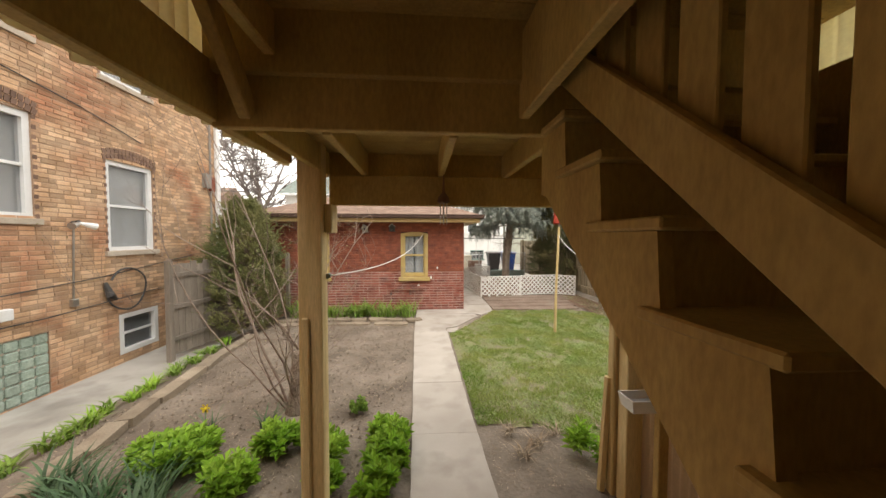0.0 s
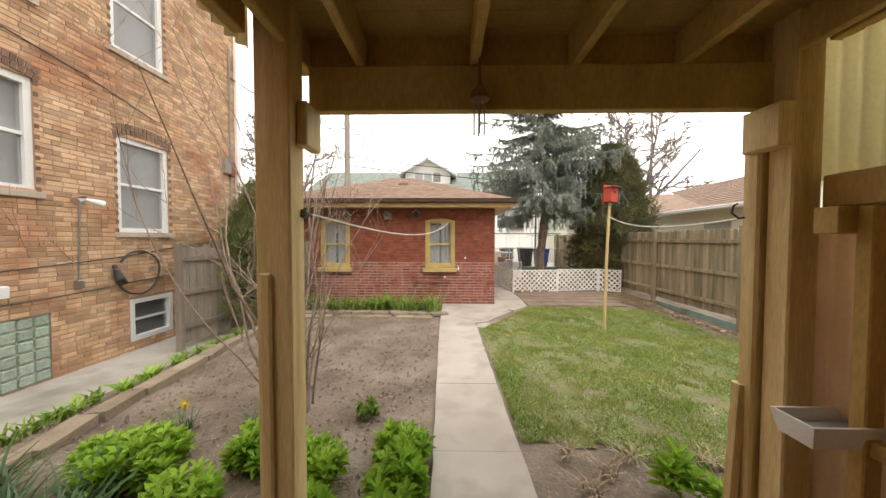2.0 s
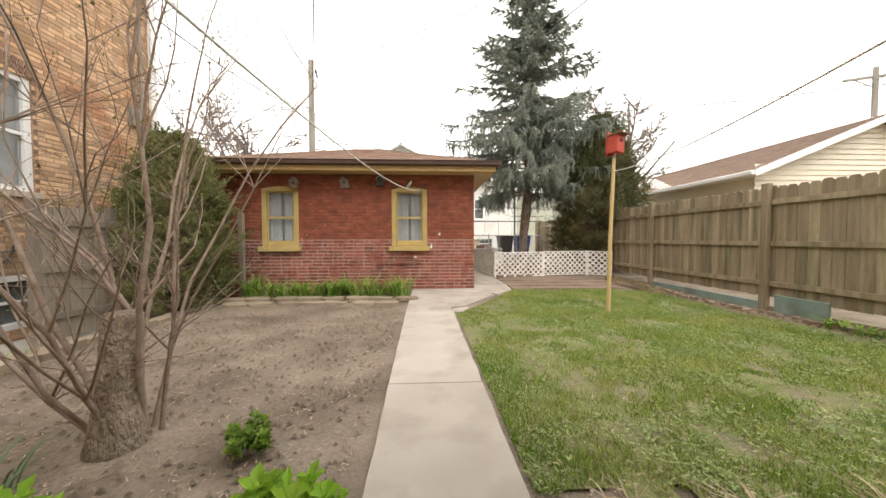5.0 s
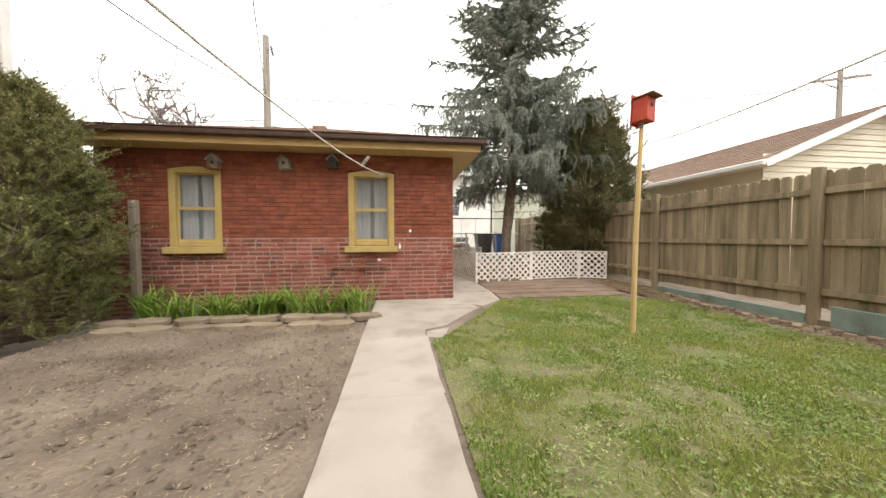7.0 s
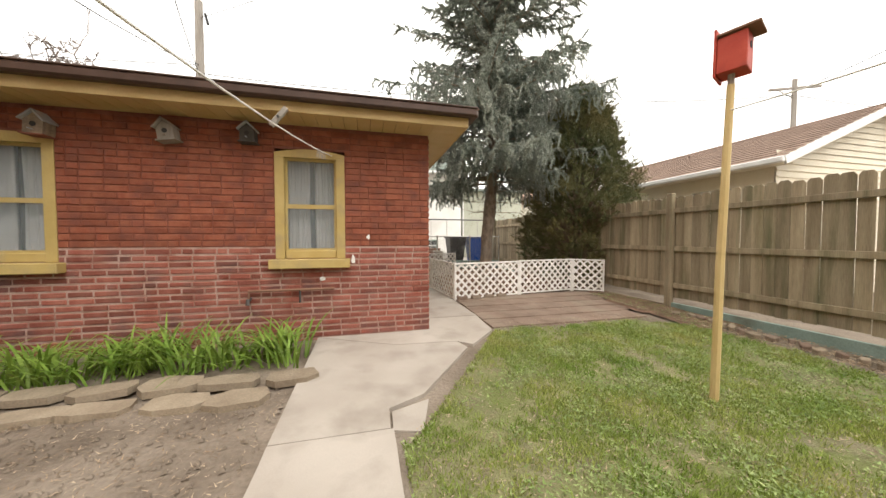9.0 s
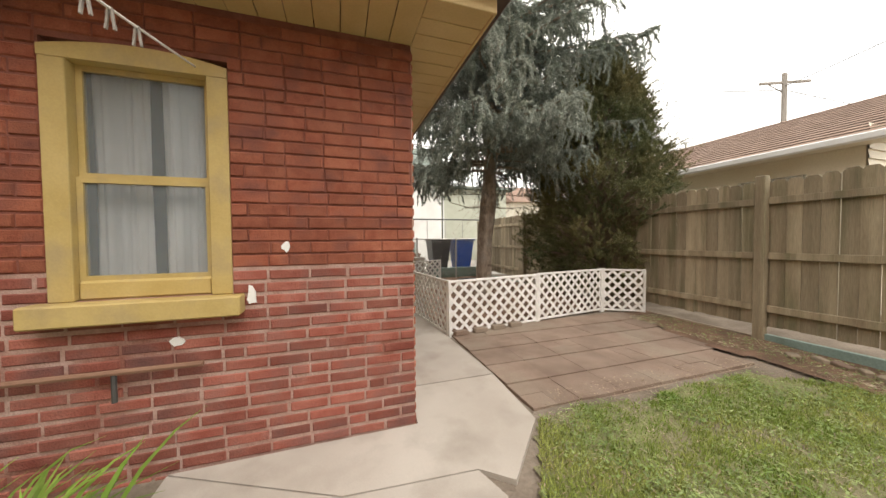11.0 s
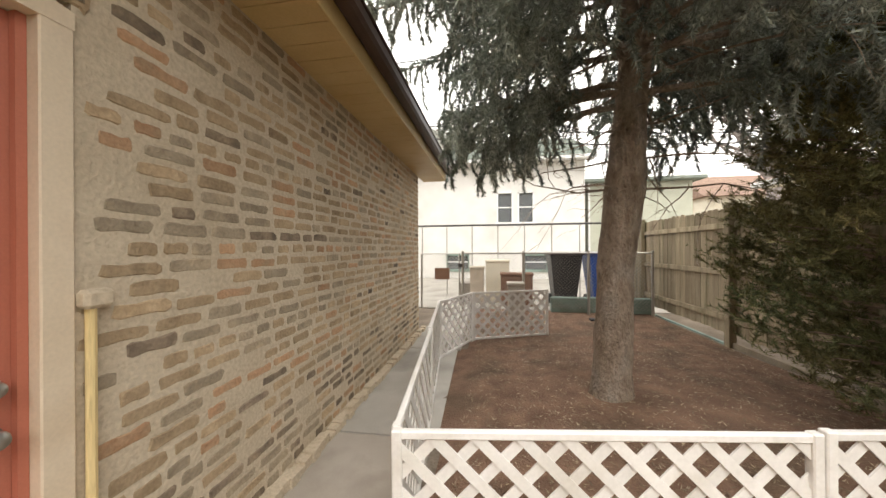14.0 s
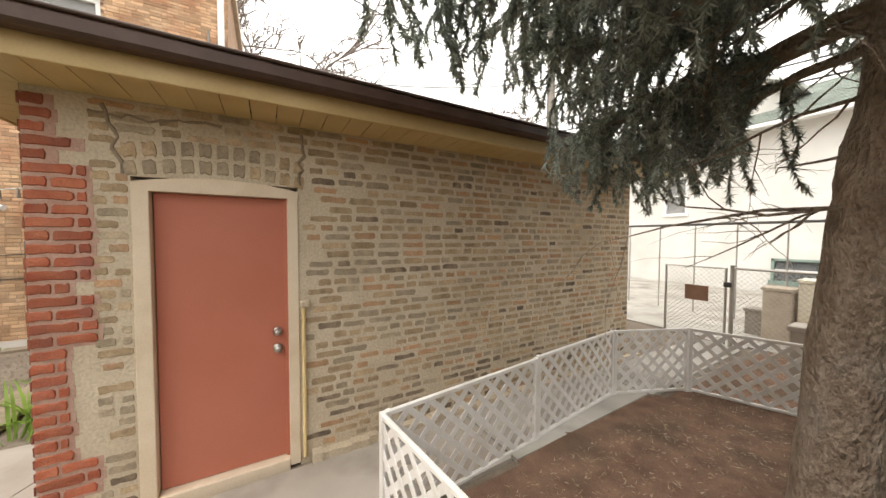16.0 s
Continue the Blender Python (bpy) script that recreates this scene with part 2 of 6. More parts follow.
M_POLE = mat("yellow pole wood", (0.58, 0.43, 0.19), (0.66, 0.51, 0.26), 6, 0.6, 0.2, 60, stretch=(2, 2, 0.3), depth=0.003)
M_GREYWOOD = mat("grey wood", (0.26, 0.23, 0.20), (0.38, 0.35, 0.31), 8, 0.85, 0.3, 70, depth=0.004)
M_STUCCO = mat("white stucco", (0.68, 0.67, 0.635), (0.76, 0.75, 0.715), 1.5, 0.9, 0.2, 60, stain=(0.62, 0.60, 0.56), stain_scale=0.7, depth=0.006)
M_SIDING = mat("cream siding", (0.72, 0.66, 0.52), (0.78, 0.73, 0.60), 2, 0.6, 0.1, 40, rand=0.02, depth=0.003)
M_GSIDING = mat("pale green siding", (0.44, 0.45, 0.36), (0.50, 0.51, 0.42), 2, 0.6, 0.1, 40, depth=0.003)
M_BLUE = mat("blue plastic bin", (0.018, 0.075, 0.33), (0.026, 0.095, 0.39), 4, 0.4, 0.1, 50, depth=0.003)
M_BLACK = mat("black plastic", (0.02, 0.02, 0.022), (0.035, 0.035, 0.037), 4, 0.45, 0.1, 50, depth=0.003)
M_UTIL = mat("weathered utility pole", (0.25, 0.225, 0.195), (0.34, 0.31, 0.275), 3, 0.9, 0.3, 30, stretch=(2, 2, 0.2))
M_CARD = mat("brown board", (0.19, 0.105, 0.07), (0.26, 0.15, 0.10), 4, 0.85, 0.2, 50)
M_YFLOW = mat("yellow petals", (0.75, 0.55, 0.02), (0.8, 0.62, 0.04), 6, 0.6, 0.0)
M_ROPE = mat("white rope", (0.66, 0.64, 0.60), (0.74, 0.72, 0.68), 20, 0.8, 0.2, 90, depth=0.001)


# ---------------- mesh helpers ----------------
class Geo:
    """Collects vertices and faces for one mesh."""

    def __init__(self):
        self.v, self.f = [], []

    def add(self, vs, fs):
        k = len(self.v)
        self.v += [tuple(p) for p in vs]
        self.f += [tuple(i + k for i in f) for f in fs]
        return self

    def box(self, x0, y0, z0, x1, y1, z1, b=0.0, m=None):
        """A box; b chamfers its long upright and flat edges."""
        if b <= 0:
            vs = [(x, y, z) for z in (z0, z1) for y in (y0, y1) for x in (x0, x1)]
            fs = [(0, 2, 3, 1), (4, 5, 7, 6), (0, 1, 5, 4), (2, 6, 7, 3), (0, 4, 6, 2), (1, 3, 7, 5)]
        else:
            bm = bmesh.new()
            bmesh.ops.create_cube(bm, size=1.0)
            for q in bm.verts:
                q.co = Vector((x0 if q.co.x < 0 else x1, y0 if q.co.y < 0 else y1, z0 if q.co.z < 0 else z1))
            bmesh.ops.bevel(bm, geom=bm.edges[:], offset=b, segments=1, affect="EDGES")
            bm.verts.index_update()
            vs = [tuple(q.co) for q in bm.verts]
            fs = [tuple(q.index for q in f.verts) for f in bm.faces]
            bm.free()
        if m is not None:
            vs = [m @ Vector(p) for p in vs]
        return self.add(vs, fs)

    def bar(self, p, q, w, h, b=0.0):
        """A straight board from p to q; w across, h upwards."""
        p, q = Vector(p), Vector(q)
        d = q - p
        m = Matrix.Translation(p) @ d.to_track_quat("Y", "Z").to_matrix().to_4x4()
        return self.box(-w / 2, 0, -h / 2, w / 2, d.length, h / 2, b, m)

    def tube(self, pts, radii, n=7, cap=True):
        pts = [Vector(p) for p in pts]
        vs, fs = [], []
        side = None
        for i, p in enumerate(pts):
            d = (pts[min(i + 1, len(pts) - 1)] - pts[max(i - 1, 0)])
            d = d.normalized() if d.length > 1e-9 else Vector((0, 0, 1))
            if side is None:
                side = d.orthogonal().normalized()
            side = (side - d * side.dot(d))
            side = side.normalized() if side.length > 1e-6 else d.orthogonal().normalized()
            up = d.cross(side)
            r = radii[i] if isinstance(radii, (list, tuple)) else radii
            for k in range(n):
                a = 2 * math.pi * k / n
                vs.append(p + side * (r * math.cos(a)) + up * (r * math.sin(a)))
        for i in range(len(pts) - 1):
            for k in range(n):
                k2 = (k + 1) % n
                fs.append((i * n + k, i * n + k2, (i + 1) * n + k2, (i + 1) * n + k))
        if cap:
            fs.append(tuple(range(n - 1, -1, -1)))
            fs.append(tuple((len(pts) - 1) * n + k for k in range(n)))
        return self.add(vs, fs)

    def prism(self, poly, z0, z1):
        n = len(poly)
        vs = [(x, y, z0) for x, y in poly] + [(x, y, z1) for x, y in poly]
        fs = [tuple(range(n - 1, -1, -1)), tuple(range(n, 2 * n))]
        fs += [(k, (k + 1) % n, n + (k + 1) % n, n + k) for k in range(n)]
        return self.add(vs, fs)

    def mesh(self, name, material, smooth=False):
        me = bpy.data.meshes.new(name)
        me.from_pydata(self.v, [], self.f)
        me.materials.append(material)
        if smooth:
            me.polygons.foreach_set("use_smooth", [True] * len(me.polygons))
        me.update()
        return me


def part(name, geo, material, parent=None, label="", smooth=False):
    ob = new(name, geo.mesh(name, material, smooth))
    if parent is not None:
        ob.parent = parent
    return tagged(ob, label=label) if label else ob


def thing(name, label, category, at=(0, 0, 0), kind="", group="", rz=0.0):
    ob = new(name)
    ob.matrix_basis = pose(*at, 0, 0, rz)
    return tagged(ob, label, category, group, kind)


def piece(name, me, parent, m):
    ob = new(name, me)
    ob.parent = parent
    ob.matrix_basis = m
    return ob


def structure(name, geo, material, label, category, smooth=False):
    return tagged(part(name, geo, material, None, "", smooth), label, category, kind="structure")


def rnd(a, b):
    return random.uniform(a, b)


def gz(x, y):
    """Height of the ground: a slight dip before the garage, a fall to the gangway, a mound at the spruce."""
    z = -0.085 * math.exp(-((y - 8.6) / 2.4) ** 2) if x > -3.2 else -0.085 * math.exp(-((y - 8.6) / 2.4) ** 2) * max(0, 1 - (-3.2 - x))
    if x < -3.2:
        z -= 0.42 * min(1, (-3.2 - x) / 1.05)
    z += 0.15 * math.exp(-(((x - 4.5) / 1.3) ** 2 + ((y - 14.3) / 1.3) ** 2))
    return z


def sheet(name, xs, ys, material, label, category, inside=None, lift=0.0, rough=0.0, kind="structure"):
    g = Geo()
    idx = {}
    for i, x in enumerate(xs):
        for j, y in enumerate(ys):
            idx[i, j] = len(g.v)
            g.v.append((x, y, gz(x, y) + lift + rough * (noise.noise((x * 1.7, y * 1.7, 3)) + 0.6 * noise.noise((x * 6, y * 6, 1)))))
    for i in range(len(xs) - 1):
        for j in range(len(ys) - 1):
            if inside is None or inside((xs[i] + xs[i + 1]) / 2, (ys[j] + ys[j + 1]) / 2):
                g.f.append((idx[i, j], idx[i + 1, j], idx[i + 1, j + 1], idx[i, j + 1]))
    ob = part(name, g, material, None, "", True)
    return tagged(ob, label, category, kind=kind)


def span(a, b, step):
    n = max(1, round((b - a) / step))
    return [a + (b - a) * k / n for k in range(n + 1)]


def rects(u0, u1, z0, z1, holes):
    """The rectangle less its holes, as smaller rectangles."""
    us = sorted({u0, u1, *[h[0] for h in holes], *[h[1] for h in holes]})
    zs = sorted({z0, z1, *[h[2] for h in holes], *[h[3] for h in holes]})
    us, zs = [u for u in us if u0 <= u <= u1], [z for z in zs if z0 <= z <= z1]
    for a, b in zip(us, us[1:]):
        for c, d in zip(zs, zs[1:]):
            if not any(h[0] <= (a + b) / 2 <= h[1] and h[2] <= (c + d) / 2 <= h[3] for h in holes):
                yield a, b, c, d


def bricks(u0, u1, z0, z1, holes, course, length, joint, wob=0.0, butt=0.65):
    """Bricks (u0, u1, z0, z1) of a running bond, cut round the holes, a header now and then."""
    row, z = 0, z0
    while z < z1 - 0.03:
        top = min(z + course - joint, z1)
        u = u0 - (length / 2 if row % 2 else 0) - rnd(0, 0.03)
        while u < u1:
            ln = length if rnd(0, 1) > 0.14 else length * 0.5
            a, b = max(u, u0) + rnd(-wob, wob), min(u + ln - joint * butt, u1) + rnd(-wob, wob)
            u += ln
            spans = [(a, b)]
            for h in holes:
                if h[2] < (z + top) / 2 < h[3]:
                    spans = [s for p, q in spans for s in ((p, min(q, h[0] - 0.004)), (max(p, h[1] + 0.004), q)) if s[1] - s[0] > 0.025]
            for p, q in spans:
                if q - p > 0.03:
                    yield p, q, z + rnd(-wob, wob) * 0.5, top + rnd(-wob, wob) * 0.5
        z += course
        row += 1


def brick_mesh(name, material, c=0.07, seed=0):
    """A unit brick: face at y = -1, chamfered and slightly uneven front."""
    r = random.Random(seed)
    k = lambda: r.uniform(-0.02, 0.02)
    vs = [(0, 0, 0), (1, 0, 0), (1, 0, 1), (0, 0, 1)]
    vs += [(0, -0.6, 0), (1, -0.6, 0), (1, -0.6, 1), (0, -0.6, 1)]
    vs += [(0.03 + k(), -1, c + k()), (0.97 + k(), -1 + k() * 4, c + k()), (0.97 + k(), -1, 1 - c + k()), (0.03 + k(), -1 + k() * 4, 1 - c + k())]
    fs = []
    for a in (0, 4):
        fs += [(a + i, a + (i + 1) % 4, a + 4 + (i + 1) % 4, a + 4 + i) for i in range(4)]
    fs.append((8, 9, 10, 11))
    return Geo().add(vs, fs).mesh(name, material)


def add_brick(g, o, ux, out, a, b, c, d, proud):
    """One joined brick on a wall: origin o, direction ux, outward normal."""
    ch = 0.006
    pt = lambda u, z, q: tuple(o + ux * u + out * q + Vector((0, 0, z)))
    vs = [pt(a, c, 0), pt(b, c, 0), pt(b, d, 0), pt(a, d, 0)]
    vs += [pt(a + ch, c + ch, proud), pt(b - ch, c + ch, proud), pt(b - ch, d - ch, proud), pt(a + ch, d - ch, proud)]
    g.add(vs, [(0, 1, 5, 4), (1, 2, 6, 5), (2, 3, 7, 6), (3, 0, 4, 7), (4, 5, 6, 7)])


# ---------------- ground ----------------
far = [-400, -120, -40, -20, -12, -8]
xs = far + span(-6.4, 7.2, 0.2) + [9, 12, 20, 40, 120, 400]
ys = [-400, -100, -30, -10, -4] + span(-2, 20, 0.2) + [22, 26, 30, 40, 70, 150, 400]
ground = sheet("ground", xs, ys, M_SOIL, "bare brown garden soil with crumbs and dry stalks", "ground", None, -0.014, 0.02)


def in_lawn(x, y):
    e = 0.25 * noise.noise((x * 1.1, y * 1.1, 0)) + 0.08 * noise.noise((x * 5, y * 5, 2))
    west = 1.17 if y < 8.2 else 1.25 + (y - 8.2) * 0.7
    return west < x < 5.75 + e and 4.55 + e * 1.6 - 0.10 * (x - 1) < y < 10.25 + e * 0.4 - max(0, x - 5.1) * 0.8


sheet("lawn", span(1.1, 6.2, 0.08), span(4.0, 10.6, 0.08), M_LAWN, "patchy spring lawn with thin worn spots", "lawn", in_lawn, 0.0, 0.012)
sheet("mulch_bed", span(2.45, 6.3, 0.12), span(12.3, 18.6, 0.12), M_MULCH, "bed of brown needles and leaf litter under the spruce", "ground", lambda x, y: x > 2.75 - 0.11 * (y - 12.3) * (y < 15.5) and y > 12.35 + 0.12 * (x - 2.7), 0.006, 0.015)
sheet("fence_border", span(5.5, 6.4, 0.1), span(9.6, 12.4, 0.1), M_MULCH, "mossy litter strip along the fence foot", "ground", lambda x, y: x > 5.56 + 0.12 * noise.noise((x * 3, y * 2, 1)) + 0.1 * max(0, y - 11.2) * 3, 0.02, 0.012)
alley = structure("alley_ground", Geo().box(-14, 18.5, -0.06, 16, 25.9, 0.02), M_WALK2, "pale concrete alley behind the chain link fence", "ground")

# garden walk: slabs with cracked, slightly tilted joints
walkway = thing("garden_walk", "pale concrete garden walk of cast slabs with cracks", "path", kind="structure")
joints = [-1.6, 0.3, 2.0, 3.35, 4.30, 5.55, 6.85, 8.35]
for k, (a, b) in enumerate(zip(joints, joints[1:])):
    g = Geo()
    poly = []
    n = 10
    for i in range(n + 1):
        y = a + 0.003 + (b - a - 0.006) * i / n
        poly.append((0.34 + 0.02 * (8.4 - y) * 0.9 * (y > 0) + 0.008 * noise.noise((y * 3, 0, k)), y))
    for i in range(n, -1, -1):
        y = a + 0.003 + (b - a - 0.006) * i / n
        poly.append((1.13 + 0.018 * max(0, 5 - y) + 0.012 * noise.noise((y * 3, 5, k)), y))
    g.prism(poly, -0.1, 0.022)
    g.v = [(x, y, z + gz(x, y) + 0.002 * (k % 2)) for x, y, z in g.v]
    part("slab", g, M_WALK, walkway)
for poly in ([(0.34, 8.362), (1.11, 8.362), (1.12, 8.62), (1.42, 8.78), (2.12, 9.72), (2.05, 9.93), (1.3, 9.98), (0.36, 10.44)],
             [(0.36, 10.452), (1.3, 9.992), (2.05, 9.942), (2.22, 9.80), (2.66, 10.26), (2.70, 11.0), (1.86, 11.0), (1.82, 10.47)],
             [(1.13, 8.36), (1.33, 8.30), (1.45, 8.72), (1.14, 8.60)]):
    g = Geo().prism(poly, -0.12, 0.018 if len(poly) > 4 else 0.0)
    g.v = [(x, y, z + gz(x, y)) for x, y, z in g.v]
    part("slab", g, M_WALK, walkway)
side_walk = thing("side_walk", "grey concrete walk along the garage wall", "path", kind="structure")
for a, b in ((11.012, 13.35), (13.372, 15.4), (15.42, 18.5)):
    g = Geo().prism([(1.86, a), (2.70 - 0.10 * (a - 11) * 0.9 / 4 * 1.0, a), (2.66 - 0.10 * (b - 11) * 0.9 / 4, b), (1.86, b)], -0.1, 0.02)
    g.v = [(x, y, z + gz(x, y) * (x < 3)) for x, y, z in g.v]
    part("slab", g, M_WALK if a < 12 else M_WALK2, side_walk)
g = Geo()
for k in range(60):
    y = 11.95 + k * 0.0755
    g.box(1.80, y, -0.02, 1.86 + rnd(0, 0.03), y + 0.08, 0.05 + rnd(0, 0.035))
structure("wall_footing", g, M_TAN_MORTAR, "crumbled mortar fillet at the foot of the wall", "trim")

# patio of square pavers
patio = thing("patio", "reddish concrete paver patio, worn and slightly sunk", "patio", kind="structure")
part("sand_bed", Geo().prism([(2.72, 10.36), (5.45, 10.36), (5.9, 12.44), (2.72, 12.44)], -0.12, -0.066), M_PAVER, patio)
pav = [Geo().box(0, 0, 0, 1, 1, 1, 0.012).mesh("paver", M_PAVER)]
for i in range(7):
    for j in range(5):
        x, y = 2.73 + i * 0.455 + rnd(-0.003, 0.003), 10.38 + j * 0.42
        if x > 5.45 + 0.1 * j or (j == 0 and i > 5):
            continue
        if (i * 7 + j * 3) % 4 == 0:
            for q in range(4):
                piece("paver", pav[0], patio, Matrix.Translation((x + (q % 2) * 0.225, y + (q // 2) * 0.208, gz(x, y) - 0.052)) @ Matrix.Diagonal((0.2235, 0.2065, 0.062 + rnd(0, 0.004), 1)))
        else:
            piece("paver", pav[0], patio, Matrix.Translation((x, y, gz(x, y) - 0.052)) @ Matrix.Diagonal((0.4515, 0.4165, 0.062 + rnd(0, 0.005), 1)))

# sunken gangway beside the neighbouring house
structure("gangway_walk", Geo().box(-5.6, -3, -0.55, -4.28, 12, -0.40), M_WALK2, "pale concrete gangway beside the brick house", "path")


# ---------------- garage ----------------
GX0, GX1, GY0, GY1, GH = -4.15, 1.80, 10.475, 16.27, 2.63
T = 0.26
S_HOLES = [(-0.12, 0.70, 0.98, 2.34), (-3.06, -2.24, 0.98, 2.34)]
E_HOLES = [(10.92, 11.87, -0.2, 2.17)]
COURSE = 0.077
SPLIT = 1.135


def wall_geo(axis, at, thick, u0, u1, z0, z1, holes):
    g = Geo()
    for a, b, c, d in rects(u0, u1, z0, z1, holes):
        if axis == "y":
            g.box(a, at, c, b, at + thick, d)
        else:
            g.box(at - thick, a, c, at, b, d)
    return g


wall_south = structure("wall_south", wall_geo("y", GY0, T, GX0, GX1 - 0.002, SPLIT, GH + 0.05, S_HOLES), M_RED_MORTAR, "red painted brick garage wall with recessed joints", "wall")
wall_south_low = structure("wall_south_base", wall_geo("y", GY0, T, GX0, GX1 - 0.002, -0.4, SPLIT, S_HOLES), M_LOW_MORTAR, "weathered lower brick wall with smeared mortar", "wall")
wall_east = structure("wall_east", wall_geo("x", GX1, T, GY0 + T, GY1, -0.4, GH + 0.05, E_HOLES), M_TAN_MORTAR, "tan common brick garage wall with thick rough mortar", "wall")
structure("wall_corner", Geo().box(GX1 - T, GY0 + 0.002, -0.4, GX1, GY0 + T, GH + 0.05), M_TAN_MORTAR, "brick corner of the garage", "wall")
structure("wall_north", Geo().box(GX0, GY1 - T, -0.4, GX1 - T, GY1 - 0.002, GH + 0.05), M_TAN_MORTAR, "plain rear garage wall", "wall")
structure("wall_west", Geo().box(GX0, GY0 + T, -0.4, GX0 + T, GY1 - T, GH + 0.05), M_TAN_MORTAR, "plain west garage wall", "wall")
structure("garage_floor", Geo().box(GX0 + T, GY0 + T, -0.1, GX1 - T, GY1 - T, 0.02), M_WALK2, "dark concrete garage floor", "floor")


# eaves, gutters and the hipped roof
def garage_roof():
    ex0, ex1, ey0, ey1 = GX0 - 0.42, GX1 + 0.40, GY0 - 0.45, GY1 + 0.42
    roof = thing("garage_roof", "low hipped roof of brown shingles with a dark brown gutter", "roof", kind="structure")
    z = GH + 0.004
    for k, (a, b) in enumerate(zip(span(GY0 - 0.45, ey1, 0.155), span(GY0 - 0.45, ey1, 0.155)[1:])):
        part("soffit_panel", Geo().box(GX1 + 0.002, a + 0.003, z, ex1, b - 0.003, z + 0.012), M_SOFF, roof)
    n = span(ex0, GX1 + 0.002, 0.155)
    for a, b in zip(n, n[1:]):
        part("soffit_panel", Geo().box(a + 0.003, ey0, z, b - 0.003, GY0 - 0.002, z + 0.012), M_SOFF, roof)
    part("fascia", Geo().box(ex0, ey0 - 0.02, z - 0.01, ex1 + 0.02, ey0, z + 0.12, 0.004), M_SOFF, roof)
    part("fascia", Geo().box(ex1, ey0, z - 0.01, ex1 + 0.02, ey1, z + 0.12, 0.004), M_SOFF, roof)
    for p, q, off in (((ex0, ey0 - 0.075, z + 0.145), (ex1 + 0.11, ey0 - 0.075, z + 0.145), 0), ((ex1 + 0.075, ey0 - 0.1, z + 0.146), (ex1 + 0.075, ey1 + 0.02, z + 0.146), 0)):
        g = Geo().bar(p, q, 0.11, 0.10, 0.02)
        g.bar((p[0], p[1], p[2] + 0.055), (q[0], q[1], q[2] + 0.055), 0.125, 0.02, 0.006)
        part("gutter", g, M_BROWN, roof)
    g = Geo()
    zb, zt = z + 0.175, 4.02
    ridge = ((-1.5, 13.36), (-0.85, 13.36))
    cor = [(ex0 - 0.05, ey0 - 0.12), (ex1 + 0.12, ey0 - 0.12), (ex1 + 0.12, ey1 + 0.05), (ex0 - 0.05, ey1 + 0.05)]
    rows = 24
    for side in range(4):
        a, b = cor[side], cor[(side + 1) % 4]
        ra, rb = (ridge[0], ridge[1]) if side == 0 else (ridge[1], ridge[1]) if side == 1 else (ridge[1], ridge[0]) if side == 2 else (ridge[0], ridge[0])
        for r in range(rows):
            f0, f1 = r / rows, (r + 1) / rows
            lp = lambda p, q, f: (p[0] + (q[0] - p[0]) * f, p[1] + (q[1] - p[1]) * f)
            w = math.dist(lp(a, ra, f0), lp(b, rb, f0))
            n = max(1, int(w / 0.32))
            for i in range(n):
                s0, s1 = i / n, (i + 1) / n
                p0, p1 = lp(lp(a, ra, f0), lp(b, rb, f0), s0), lp(lp(a, ra, f0), lp(b, rb, f0), s1)
                q0, q1 = lp(lp(a, ra, f1), lp(b, rb, f1), s0), lp(lp(a, ra, f1), lp(b, rb, f1), s1)
                z0, z1 = zb + (zt - zb) * f0, zb + (zt - zb) * f1
                g.add([(*p0, z0 + 0.012), (*p1, z0 + 0.012), (*q1, z1 + 0.002), (*q0, z1 + 0.002), (*p0, z0), (*p1, z0)], [(0, 1, 2, 3), (4, 5, 1, 0)])
    tagged(part("shingles", g, M_SHING, roof, "brown asphalt shingles"), kind="stuff")
    part("roof_vent", Geo().box(-1.1, 11.9, 3.42, -0.8, 12.15, 3.62, 0.02), M_SHING, roof)
    structure("garage_ceiling", Geo().box(GX0 + 0.1, GY0 + 0.1, GH + 0.055, GX1 - 0.1, GY1 - 0.1, GH + 0.1), M_DARK, "dark garage ceiling", "ceiling")


garage_roof()


